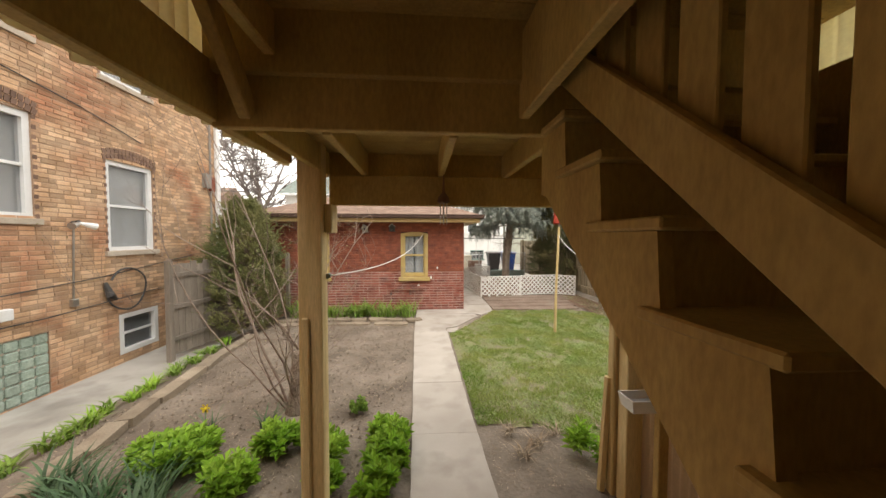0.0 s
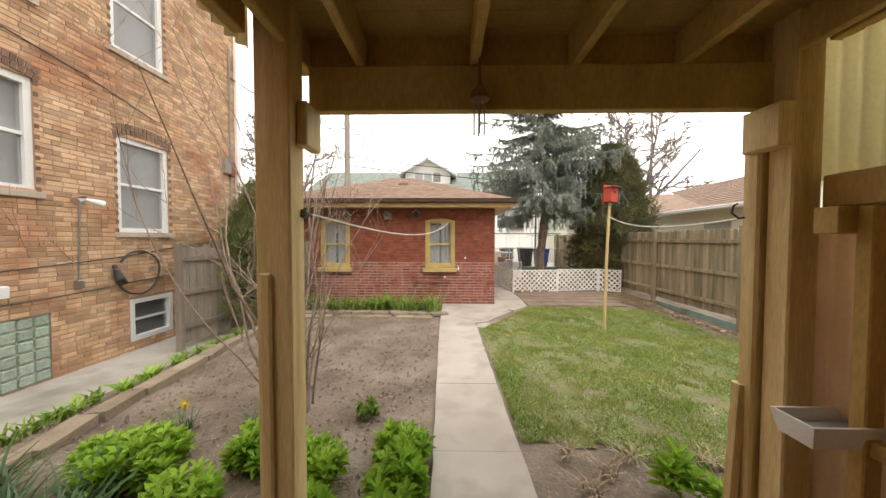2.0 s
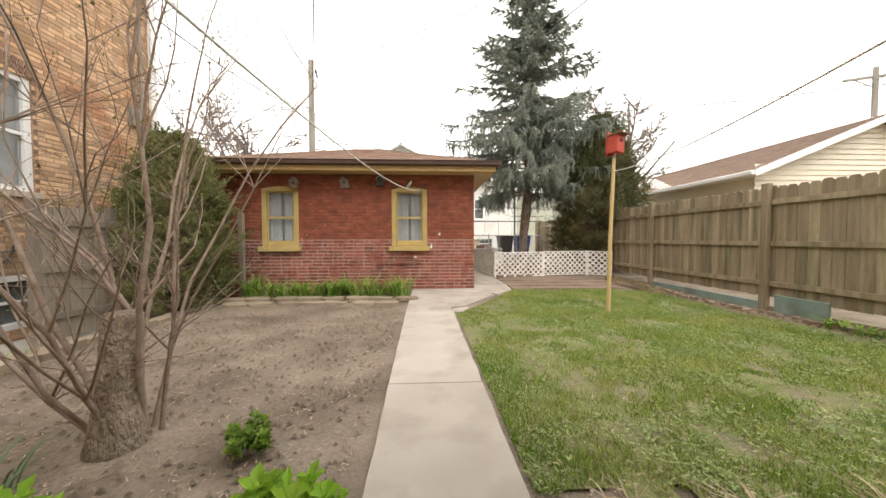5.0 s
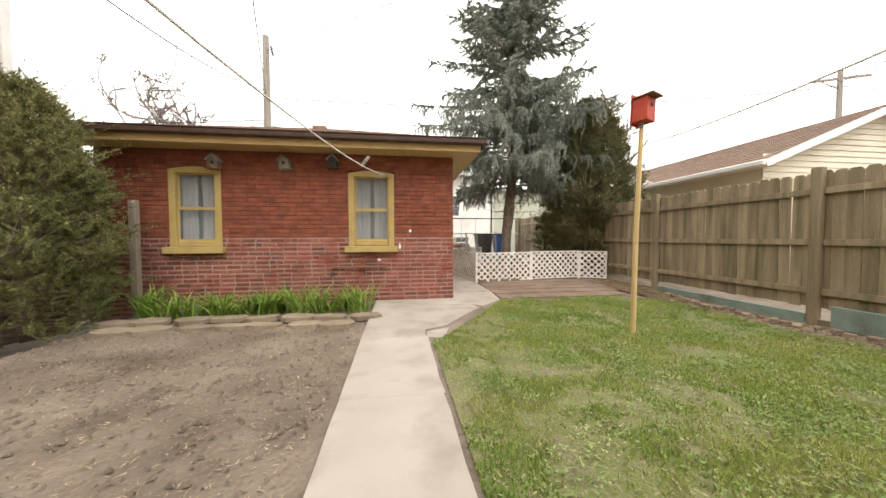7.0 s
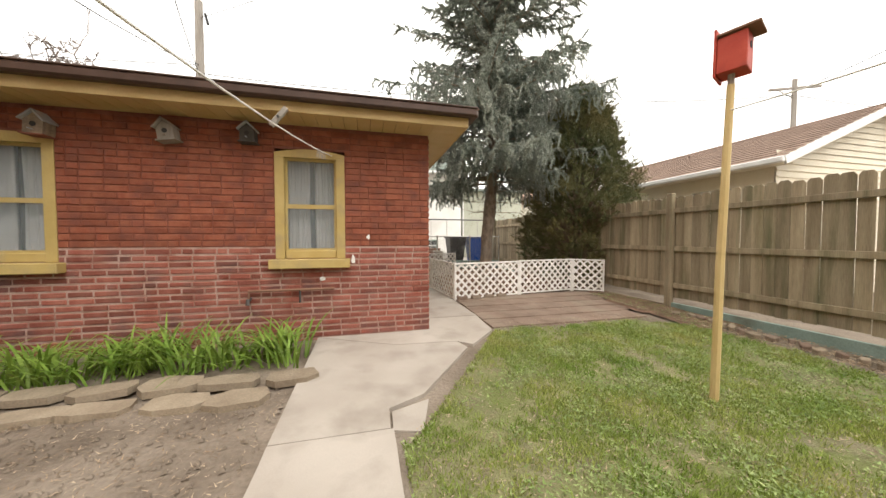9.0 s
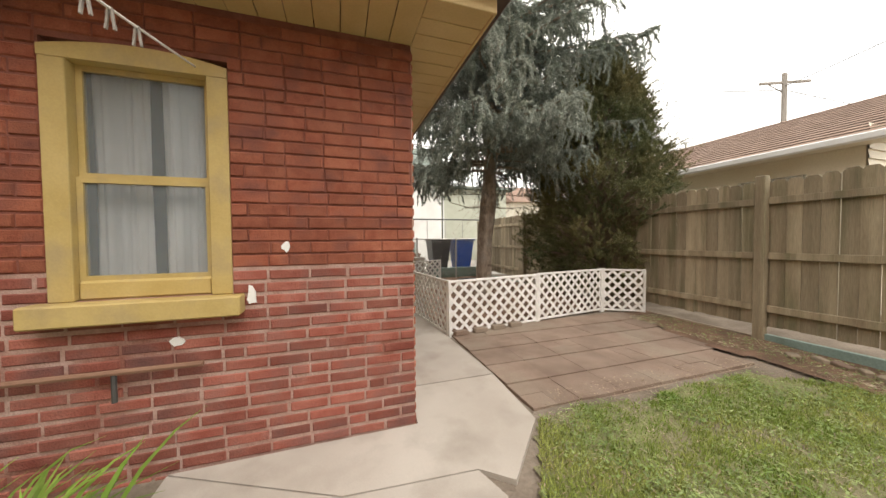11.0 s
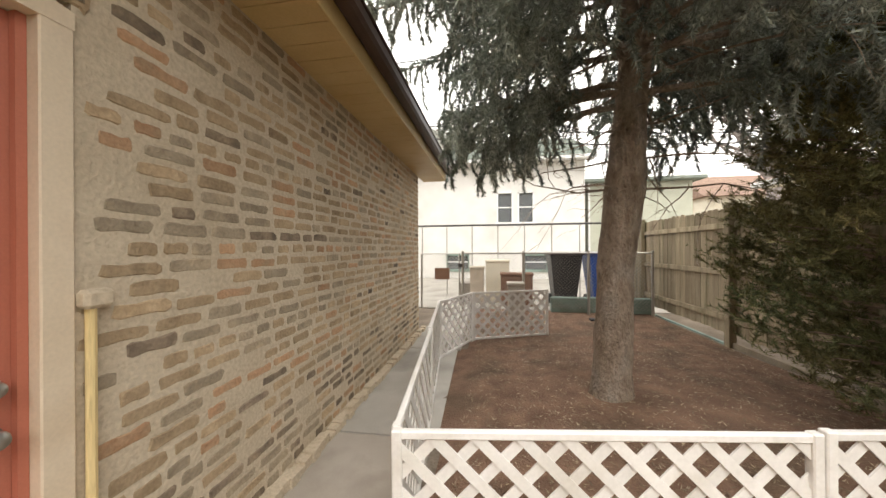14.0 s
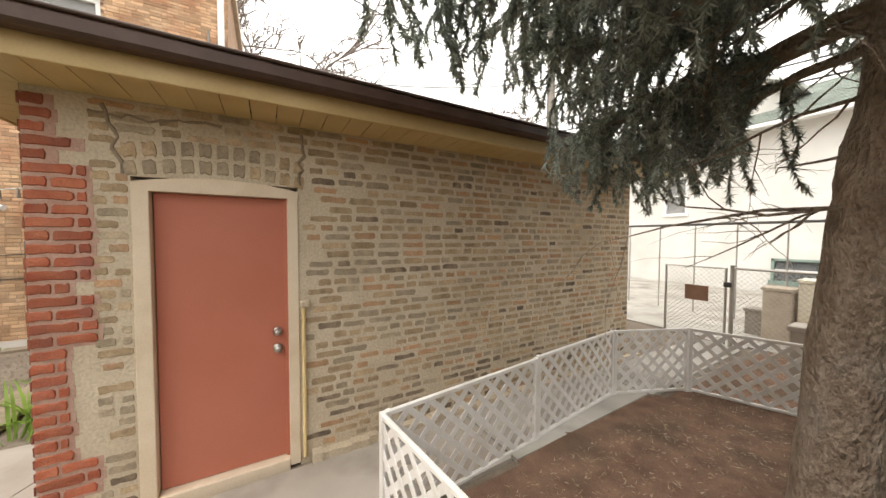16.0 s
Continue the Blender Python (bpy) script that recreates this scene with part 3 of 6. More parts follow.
def garage_window(x0, x1, n):
    """Yellow segment-headed double-hung window with a deep sill and white curtains."""
    z0, z1, y = 0.98, 2.34, GY0
    w = thing("window_%d" % n, "yellow painted double hung window with white curtains", "window", (x0, y, z0), kind="structure")
    W, H, rise = x1 - x0, z1 - z0, 0.05
    part("jamb", Geo().box(0.0, -0.012, 0, 0.105, 0.10, H - 0.10, 0.004), M_YEL, w)
    part("jamb", Geo().box(W - 0.105, -0.012, 0, W, 0.10, H - 0.10, 0.004), M_YEL, w)
    top = [(W * k / 12, H - 0.045 + rise * (1 - ((k - 6) / 6) ** 2)) for k in range(13)]
    g = Geo()
    poly = top[::-1] + [(0, H - 0.10), (W, H - 0.10)]
    vs = [(u, -0.014, v) for u, v in poly] + [(u, 0.10, v) for u, v in poly]
    m = len(poly)
    g.add(vs, [tuple(range(m)), tuple(range(2 * m - 1, m - 1, -1))] + [(k, m + k, m + (k + 1) % m, (k + 1) % m) for k in range(m)])
    part("head", g, M_YEL, w)
    part("window_sill", Geo().box(-0.06, -0.115, -0.115, W + 0.06, 0.1, -0.002, 0.008), M_YEL, w)
    part("lower_rail", Geo().box(0.107, 0.012, 0.0, W - 0.107, 0.07, 0.105, 0.012), M_YEL, w)
    mid = 0.105 + (H - 0.2) * 0.48
    for a, b, dy in ((0.105, mid, 0.03), (mid, H - 0.10, 0.055)):
        f = Geo()
        f.box(0.107, dy, a, 0.135, dy + 0.03, b).box(W - 0.135, dy, a, W - 0.107, dy + 0.03, b)
        f.box(0.135, dy, b - 0.03, W - 0.135, dy + 0.03, b).box(0.135, dy, a, W - 0.135, dy + 0.03, a + 0.025)
        s = part("sash", f, M_YEL, w)
        gl = part("pane", Geo().box(0.135, dy + 0.012, a + 0.025, W - 0.135, dy + 0.016, b - 0.03), M_GLASS, s)
        gl.visible_shadow = False
    for u0, u1 in ((0.11, W * 0.47), (W * 0.53, W - 0.11)):
        g = Geo()
        k = 24
        for i in range(k + 1):
            u = u0 + (u1 - u0) * i / k
            d = 0.15 + 0.025 * math.sin(i * 1.9 + n) + 0.012 * math.sin(i * 4.1)
            g.v += [(u, d, 0.02), (u + 0.01 * math.sin(i), d + 0.01, H * 0.5), (u, d, H - 0.05)]
        g.f = [(3 * i + j, 3 * i + 3 + j, 3 * i + 4 + j, 3 * i + 1 + j) for i in range(k) for j in (0, 1)]
        part("curtain", g, M_CURTAIN, w, "white gathered curtain", True)
    # near-black sheet: the garage's unlit inside, put into the colour
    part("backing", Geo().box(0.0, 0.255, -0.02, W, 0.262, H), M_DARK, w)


garage_window(-0.12, 0.70, 1)
garage_window(-3.06, -2.24, 2)


def garage_door():
    d = thing("door_1", "closed salmon red steel door in a cream wooden frame", "door", (GX1, 10.92, 0), kind="structure")
    w = 0.95
    part("jamb", Geo().box(-0.14, 0, 0.0, 0.012, 0.085, 2.10, 0.004), M_CREAM, d)
    part("jamb", Geo().box(-0.14, w - 0.075, 0.0, 0.012, w, 2.10, 0.004), M_CREAM, d)
    g = Geo()
    top = [(w * k / 10, 2.135 + 0.05 * (1 - ((k - 5) / 5) ** 2)) for k in range(11)]
    poly = [(0, 2.082), (w, 2.082)] + top[::-1]
    m = len(poly)
    vs = [(0.014, u, v) for u, v in poly] + [(-0.14, u, v) for u, v in poly]
    g.add(vs, [tuple(range(m)), tuple(range(2 * m - 1, m - 1, -1))] + [(k, m + k, m + (k + 1) % m, (k + 1) % m) for k in range(m)])
    part("head", g, M_CREAM, d)
    part("threshold", Geo().box(-0.14, 0.085, -0.05, 0.02, w - 0.075, 0.062, 0.006), M_CREAM, d)
    leaf = part("door_leaf", Geo().box(-0.10, 0.09, 0.066, -0.055, w - 0.08, 2.08, 0.003), M_DOOR, d)
    part("door_stop", Geo().box(-0.052, w - 0.098, 0.066, -0.03, w - 0.076, 2.08), M_DOOR, d, "red painted stop")
    for z, r in ((1.06, 0.032), (0.93, 0.034)):
        g = Geo().tube([(-0.055, w - 0.15, z), (-0.042, w - 0.15, z)], r, 16)
        g.tube([(-0.042, w - 0.15, z), (-0.02, w - 0.15, z), (0.0, w - 0.15, z), (0.012, w - 0.15, z)], [0.014, 0.016, 0.026, 0.022] if z < 1 else [0.024, 0.024, 0.022, 0.016], 16)
        part("lock" if z > 1 else "door_handle", g, M_METAL, leaf, "dull steel lock fitting", True)
    part("backing", Geo().box(-0.27, 0, 0, -0.262, w, 2.17), M_DARK, d)


garage_door()
g = Geo().tube([(GX1 + 0.02, 11.90, 0.05), (GX1 + 0.02, 11.90, 1.25)], 0.014, 8)
conduit = thing("conduit", "yellow painted conduit on the wall beside the door", "pipe")
part("pipe", g, M_PORCHL, conduit)
part("junction", Geo().box(GX1, 11.87, 1.24, GX1 + 0.05, 11.95, 1.30, 0.012), M_TAN_MORTAR, conduit)

# wall pipe with a tap under the window
pipe = thing("water_pipe", "rusty iron water pipe with a tap on the brick wall", "pipe")
part("run", Geo().tube([(-0.41, GY0 - 0.06, 0.50), (-0.41, GY0 - 0.06, 0.60), (0.56, GY0 - 0.06, 0.60)], 0.016, 8), M_CARD, pipe)
part("riser", Geo().tube([(0.16, GY0 - 0.06, 0.60), (0.16, GY0 - 0.06, 0.44)], 0.013, 8), M_IRON, pipe)
part("tap", Geo().tube([(-0.41, GY0, 0.50), (-0.41, GY0 - 0.09, 0.49), (-0.41, GY0 - 0.11, 0.44)], 0.022, 8), M_IRON, pipe)
for x, z, w, h in ((0.99, 1.255, 0.05, 0.06), (0.80, 0.96, 0.06, 0.12), (0.42, 0.72, 0.07, 0.05)):
    g = Geo()
    poly = [(x + w * (0.5 + rnd(-0.2, 0.1)) * math.cos(a), z + h * (0.6 + rnd(-0.25, 0.1)) * math.sin(a)) for a in [k * 0.7 for k in range(9)]]
    m = len(poly)
    g.add([(u, GY0 - 0.012, v) for u, v in poly] + [(u, GY0 + 0.002, v) for u, v in poly], [tuple(range(m))] + [(k, m + k, m + (k + 1) % m, (k + 1) % m) for k in range(m)])
    tagged(part("paint_patch", g, M_WPAINT), "dab of white filler on the red brick", "patch")


def birdhouse(at, body, roofm, label, tilt, s=1.0, rim=None):
    """A small gabled birdhouse hung on the wall."""
    b = thing("birdhouse", label, "birdhouse", at)
    b.rotation_euler = (0, radians(tilt), 0)
    w, d, h = 0.085 * s, 0.15 * s, 0.14 * s
    g = Geo()
    prof = [(-w, 0), (w, 0), (w, h), (0, h + w * 0.95), (-w, h)]
    g.add([(x, 0, z) for x, z in prof] + [(x, -d, z) for x, z in prof], [(0, 1, 2, 3, 4), (9, 8, 7, 6, 5)] + [(k, 5 + k, 5 + (k + 1) % 5, (k + 1) % 5) for k in range(5)])
    part("body", g, body, b)
    for sx in (-1, 1):
        r = Geo().box(-w * 0.95, -d - 0.03, -0.008, w * 0.95, 0, 0.008, 0, Matrix.Translation((sx * w * 0.60, 0, h + w * 0.5 + 0.010)) @ Matrix.Rotation(sx * radians(44), 4, "Y"))
        part("roof", r, roofm, b)
    part("entrance", Geo().tube([(0, -d - 0.003, h * 0.72), (0, -d + 0.01, h * 0.72)], w * 0.33, 12), M_DARK, b)
    part("perch", Geo().tube([(0, -d, h * 0.3), (0, -d - 0.05, h * 0.3)], 0.006, 6), roofm, b)
    part("base", Geo().box(-w * 1.25, -d - 0.02, -0.014, w * 1.25, 0, 0, 0.003), rim or body, b)


birdhouse((-2.30, GY0 - 0.006, 2.30), M_DARKB, M_SHADE, "small dark birdhouse with a pale gable roof and red base", 4, 0.95, M_RED)
birdhouse((-1.16, GY0 - 0.006, 2.33), M_UTIL, M_GREYWOOD, "weathered grey wooden birdhouse hung askew on the wall", -9, 0.92)
birdhouse((-0.37, GY0 - 0.006, 2.37), M_IRON, M_SHADE, "dark birdhouse with a pale grey roof on the wall", 0, 0.9)


# ---------------- red birdhouse on a pole ----------------
bp = thing("pole_birdhouse", "red wooden birdhouse on a tall yellow wooden pole", "birdhouse", (3.69, 8.12, gz(3.7, 8.1)))
part("pole", Geo().tube([(0, 0, -0.1), (0.01, -0.01, 1.2), (0.05, -0.02, 2.52)], [0.032, 0.03, 0.026], 8), M_POLE, bp, "yellow painted pole")
part("pole_sleeve", Geo().tube([(0.046, -0.02, 2.38), (0.052, -0.02, 2.61)], [0.022, 0.022], 8), M_GREYWOOD, bp)
rot = pose(0.06, -0.02, 2.60, 0, 3, 22)
part("body", Geo().box(-0.09, -0.10, 0, 0.09, 0.08, 0.28, 0.006, rot), M_RBOX, bp, "red box")
part("back_board", Geo().box(-0.095, 0.082, -0.02, 0.095, 0.10, 0.36, 0.004, rot), M_RBOX, bp)
part("roof", Geo().box(-0.11, -0.17, 0.285, 0.11, 0.08, 0.305, 0.004, rot), M_CARD, bp)
part("entrance", Geo().tube([rot @ Vector((0, -0.098, 0.19)), rot @ Vector((0, -0.104, 0.19))], 0.026, 12), M_DARK, bp)


# ---------------- lattice fence ----------------
def lattice(p, q, h, lean=0.0):
    """One white plastic lattice panel between two ground points."""
    p, q = Vector((*p, gz(*p))), Vector((*q, gz(*q)))
    d = q - p
    L = d.length
    ux = d / L
    nrm = Vector((-ux.y, ux.x, 0)).normalized()
    m = Matrix((( ux.x, nrm.x, 0, p.x), (ux.y, nrm.y, lean, p.y), (ux.z, 0, 1, p.z), (0, 0, 0, 1)))
    t = thing("lattice_panel", "low white plastic lattice garden fence panel", "fence", group="white lattice fence")
    t.matrix_basis = m
    z0, pitch, w = 0.03, 0.165, 0.042
    for s, y in ((1, 0.004), (-1, -0.004)):
        n = int((L + h) / pitch) + 2
        for i in range(n):
            a = i * pitch + rnd(-0.002, 0.002) - (h if s > 0 else 0)
            u0, u1, v0, v1 = (a, a + h, z0, z0 + h) if s > 0 else (a, a - h, z0, z0 + h)
            lo, hi = 0.0, 1.0
            du = u1 - u0
            f0, f1 = sorted(((0 - u0) / du, (L - u0) / du))
            lo, hi = max(lo, f0), min(hi, f1)
            if hi - lo < 0.03:
                continue
            part("slat", Geo().bar((u0 + du * lo, y, v0 + h * lo), (u0 + du * hi, y, v0 + h * hi), 0.0065, w), M_WHITE, t)
    for z in (z0, z0 + h):
        part("rail", Geo().box(-0.01, -0.014, z - 0.016, L + 0.01, 0.014, z + 0.016, 0.005), M_WHITE, t)
    for u in (0, L):
        part("post", Geo().box(u - 0.02, -0.018, -0.06, u + 0.02, 0.018, z0 + h + 0.02, 0.005), M_WHITE, t)


for p, q in (((2.70, 12.25), (4.2, 12.44)), ((4.24, 12.445), (5.68, 12.66)), ((5.72, 12.65), (6.28, 12.32)),
             ((2.68, 12.29), (2.53, 13.68)), ((2.52, 13.72), (2.37, 15.02)), ((2.38, 15.06), (2.72, 15.9)), ((2.75, 15.93), (3.9, 16.38))):
    lattice(p, q, 0.70)
stone = Geo().box(-0.5, -0.5, -0.5, 0.5, 0.5, 0.5, 0.06).mesh("edging_brick", M_PAVER)
for k in range(4):
    ob = tagged(new("edging_brick", stone), "worn brick laid along the lattice fence", "brick", "edging bricks")
    x = 2.85 + k * 0.30
    ob.matrix_basis = pose(x, 12.2 + 0.13 * (x - 2.7), 0.035, 0, rnd(-4, 4), 8 + rnd(-5, 5)) @ Matrix.Diagonal((0.2, 0.09, 0.06, 1))


# ---------------- east board fence ----------------
def board_fence():
    f = thing("board_fence", "tall weathered cedar board fence with dog eared pickets", "fence")
    X, top = 6.41, 2.03
    def picket(w, seed):
        r = random.Random(seed)
        c = 0.028
        poly = [(0, 0), (w, 0), (w, 1 - 0.02), (w - c, 1), (c, 1), (0, 1 - 0.02)]
        m = len(poly)
        g = Geo().add([(0, u, v) for u, v in poly] + [(0.018, u + r.uniform(-0.002, 0.002), v) for u, v in poly], [tuple(range(m))[::-1], tuple(range(m, 2 * m))] + [(k, (k + 1) % m, m + (k + 1) % m, m + k) for k in range(m)])
        return g.mesh("picket", M_FENCE)
    kinds = [picket(w, i) for i, w in enumerate((0.138, 0.14, 0.136))]
    y = -1.5
    while y < 19.55:
        z0 = 0.15 + rnd(-0.01, 0.01)
        h = top - z0 - 0.02 + rnd(-0.018, 0.012)
        piece("picket", random.choice(kinds), f, Matrix.Translation((X + 0.06 + rnd(-0.003, 0.003), y, z0)) @ Matrix.Rotation(radians(rnd(-0.35, 0.35)), 4, "X") @ Matrix.Diagonal((1, 1, h, 1)))
        y += 0.1425 + rnd(0, 0.004)
    post = Geo().box(-0.05, -0.055, -0.2, 0.05, 0.055, 2.06, 0.008).mesh("post", M_FENCE)
    for k in range(9):
        piece("post", post, f, Matrix.Translation((X, -2.68 + k * 2.7, 0)))
        for z in (0.38, 1.05, 1.74):
            a = -2.68 + k * 2.7 + 0.06
            if a < 17.5:
                part("rail", Geo().box(X + 0.012, a, z - 0.042, X + 0.052, a + 2.58, z + 0.042, 0.004), M_FENCE, f)
    kb = thing("kick_board", "worn concrete kerb with teal paint under the fence, shaded lengths coloured as stone", "kerb", kind="structure")
    for k in range(8):
        a = -2.6 + k * 2.7
        # stone colour replaces teal on the lengths that lie in shadow
        part("kerb", Geo().box(X - 0.005, a, -0.1, X + 0.05, a + 2.6, 0.06 - 0.05 * (k % 2), 0.006), M_TEAL if k % 3 == 1 else M_STONE, kb)


board_fence()
tagged(part("teal_panel", Geo().box(6.33, 7.2, -0.06, 6.375, 7.9, 0.22, 0.006), M_TEAL), "loose teal painted board leaning at the fence foot", "board")
rub = [Geo().box(-0.5, -0.5, -0.5, 0.5, 0.5, 0.5, 0.14).mesh("stone", m) for m in (M_PAVER, M_STONE)]
for k in range(34):
    ob = tagged(new("edging_stone", random.choice(rub)), "broken brick and stone edging at the lawn's border", "stone", "border stones")
    y = 5.2 + k * 0.155
    ob.matrix_basis = pose(6.02 + rnd(-0.09, 0.09) - 0.01 * k * (k > 34), y, gz(6, y) + 0.03, rnd(-8, 8), rnd(-8, 8), rnd(0, 90)) @ Matrix.Diagonal((rnd(0.07, 0.17), rnd(0.06, 0.11), 0.075, 1))


# ---------------- grey fence to the west ----------------
def west_fence():
    f = thing("west_fence", "old grey vertical board fence beside the gangway", "fence")
    p, q = Vector((-4.66, 7.72, 0)), Vector((-4.22, 10.3, 0))
    d = (q - p)
    ang = math.degrees(math.atan2(d.y, d.x))
    me = Geo().box(0, 0, 0, 0.148, 0.02, 1, 0.0).mesh("board", M_FENCEG)
    for k in range(int(d.length / 0.155)):
        a = p + d * (k * 0.155 / d.length)
        z = -0.30 + rnd(-0.02, 0.02)
        piece("board", me, f, pose(a.x, a.y, z, 0, 0, ang + rnd(-0.6, 0.6)) @ Matrix.Diagonal((1, 1, 1.92 + rnd(-0.03, 0.03), 1)))
    nrm = Vector((d.y, -d.x, 0)).normalized() * 0.03
    for z in (0.05, 0.72, 1.38):
        part("rail", Geo().bar((p.x + nrm.x, p.y + nrm.y, z), (q.x + nrm.x, q.y + nrm.y, z), 0.045, 0.09, 0.004), M_FENCEG, f)
    part("post", Geo().box(p.x - 0.05, p.y - 0.11, -0.5, p.x + 0.06, p.y - 0.005, 1.7, 0.008), M_FENCEG, f)


west_fence()
tagged(part("wooden_stake", Geo().box(-3.34, 10.02, -0.2, -3.24, 10.12, 1.72, 0.008), M_FENCEG), "grey weathered wooden post before the garage wall", "post")
tagged(part("wooden_stake", Geo().box(-3.62, 3.70, -0.3, -3.52, 3.80, 1.02, 0.01), M_FENCEG), "short grey wooden post at the garden's edge", "post")


# ---------------- neighbouring brick house ----------------
NX = -5.58
N_HOLES = [(5.25, 6.30, 2.47, 4.12), (7.44, 8.50, 1.90, 3.70), (7.40, 8.46, 5.26, 7.1), (7.60, 8.52, -0.22, 0.60), (4.9, 6.41, -0.40, 0.63), (5.25, 6.3, 5.3, 7.1)]
nb = thing("brick_house", "two storey tan orange brick house with white windows", "house")
g = Geo()
for a, b, c, d in rects(-4, 10.83, -0.6, 8.6, N_HOLES):
    g.box(NX - 0.3, a, c, NX, b, d)
nb_wall = part("wall", g, M_NB_MORTAR, nb)
part("north_wall", Geo().box(-12, 10.53, -0.6, NX - 0.302, 10.83, 8.6), M_NB_MORTAR, nb)
part("roof", Geo().box(-12.1, -4, 8.6, NX + 0.1, 10.95, 8.9), M_SILL, nb)
part("dark_room", Geo().box(NX - 0.9, -4, -0.6, NX - 0.8, 10.5, 8.6), M_SHADE, nb)


def house_window(y0, y1, z0, z1, arched=True):
    w = part("window", Geo().box(NX - 0.14, y0, z0, NX - 0.03, y0 + 0.09, z1).box(NX - 0.14, y1 - 0.09, z0, NX - 0.03, y1, z1).box(NX - 0.14, y0 + 0.09, z1 - 0.10, NX - 0.03, y1 - 0.09, z1).box(NX - 0.14, y0 + 0.09, z0, NX - 0.03, y1 - 0.09, z0 + 0.08), M_WPAINT, nb, "white framed double hung window")
    mid = (z0 + z1) / 2
    part("meeting_rail", Geo().box(NX - 0.12, y0 + 0.09, mid - 0.025, NX - 0.05, y1 - 0.09, mid + 0.025, 0.004), M_WPAINT, w)
    for a, b in ((z0 + 0.08, mid - 0.025), (mid + 0.025, z1 - 0.10)):
        part("pane", Geo().box(NX - 0.09, y0 + 0.09, a, NX - 0.085, y1 - 0.09, b), M_NBGLASS, w)
    part("shade", Geo().box(NX - 0.2, y0, z0, NX - 0.19, y1, z1), M_CURTAIN if arched else M_SHADE, w)
    part("sill", Geo().box(NX - 0.05, y0 - 0.07, z0 - 0.10, NX + 0.06, y1 + 0.07, z0 - 0.004, 0.006), M_SILL, w, "pale stone sill")


for h in (N_HOLES[0], N_HOLES[1], N_HOLES[2], N_HOLES[5]):
    house_window(*h)
y0, y1, z0, z1 = N_HOLES[3]
w = part("basement_window", Geo().box(NX - 0.12, y0, z0, NX + 0.01, y0 + 0.09, z1).box(NX - 0.12, y1 - 0.09, z0, NX + 0.01, y1, z1).box(NX - 0.12, y0 + 0.09, z1 - 0.09, NX + 0.01, y1 - 0.09, z1).box(NX - 0.12, y0 + 0.09, z0, NX + 0.01, y1 - 0.09, z0 + 0.09), M_WPAINT, nb, "white basement window with dark panes")
part("pane", Geo().box(NX - 0.08, y0 + 0.09, z0 + 0.09, NX - 0.075, y1 - 0.09, z1 - 0.09), M_NBGLASS, w)
part("bar", Geo().box(NX - 0.07, y0 + 0.09, z0 + 0.39, NX - 0.03, y1 - 0.09, z0 + 0.43), M_WPAINT, w)
part("backing", Geo().box(NX - 0.2, y0, z0, NX - 0.19, y1, z1), M_DARK, w)
y0, y1, z0, z1 = N_HOLES[4]
gb = part("glass_block_window", Geo().box(NX - 0.2, y0, z0, NX - 0.03, y1, z1), M_SILL, nb, "greenish glass block basement window")
blk = Geo().box(0, 0, 0, 0.03, 0.178, 0.158, 0.02).mesh("glass_block", M_GBLOCK)
for i in range(8):
    for j in range(6):
        piece("glass_block", blk, gb, Matrix.Translation((NX - 0.035, y0 + 0.02 + i * 0.187, z0 + 0.02 + j * 0.168)))
# brick coat of the house, joined
g, gd = Geo(), Geo()
for a, b, c, d in bricks(0.5, 10.83, -0.45, 8.5, N_HOLES, 0.078, 0.215, 0.012, 0.002):
    add_brick(g, Vector((NX, 0, 0)), Vector((0, 1, 0)), Vector((1, 0, 0)), a, b, c, d, rnd(0.003, 0.012))
tagged(part("brick_coat", g, M_NB_S, nb_wall), kind="stuff")
for h in (N_HOLES[0], N_HOLES[1], N_HOLES[2]):
    for ring in (0, 1):
        for k in range(15):
            f = (k + 0.5) / 15
            y = h[0] - 0.06 + (h[1] - h[0] + 0.12) * f
            z = h[3] - 0.03 + 0.10 * (1 - (2 * f - 1) ** 2) + ring * 0.105
            m = Matrix.Translation((NX, y, z)) @ Matrix.Rotation(-(2 * f - 1) * 0.3, 4, "X")
            gd.box(-0.01, -0.032, 0, 0.018, 0.032, 0.096, 0, m)
    for k in range(0, int((h[3] - h[2]) / 0.078), 2):
        for y in (h[0] - 0.05, h[1]):
            gd.box(NX, y, h[2] + k * 0.078, NX + 0.013, y + 0.05, h[2] + k * 0.078 + 0.066)
tagged(part("arch_brick", gd, M_NB_DARK, nb_wall), kind="stuff")

lamp = thing("flood_lamp", "twin white flood lamp on a conduit", "lamp", (NX, 6.82, 2.42))
part("bracket", Geo().tube([(0, 0, 0), (0.12, 0, 0.02)], 0.035, 10), M_IRON, lamp)
for s in (-1, 1):
    part("lamp_head", Geo().tube([(0.12, 0, 0.0), (0.17, s * 0.10, -0.03), (0.2, s * 0.20, -0.06)], [0.02, 0.045, 0.06], 10), M_WPAINT if s > 0 else M_METAL, lamp)
part("conduit", Geo().tube([(0.025, 0, 0), (0.025, -0.05, -1.36)], 0.014, 6), M_METAL, lamp)
part("outlet_box", Geo().box(0.0, -0.10, -1.46, 0.07, 0.0, -1.33, 0.006), M_METAL, lamp)
hose = thing("cable_coil", "loop of dark cable hung on the brick wall", "cable")
pts = [(NX + 0.06 + 0.02 * math.sin(3 * a), 7.75 + 0.42 * math.cos(a), 1.12 + 0.42 * math.sin(a)) for a in [2.6 - k * 0.24 for k in range(25)]]
part("loop", Geo().tube(pts, 0.018, 6), M_IRON, hose)
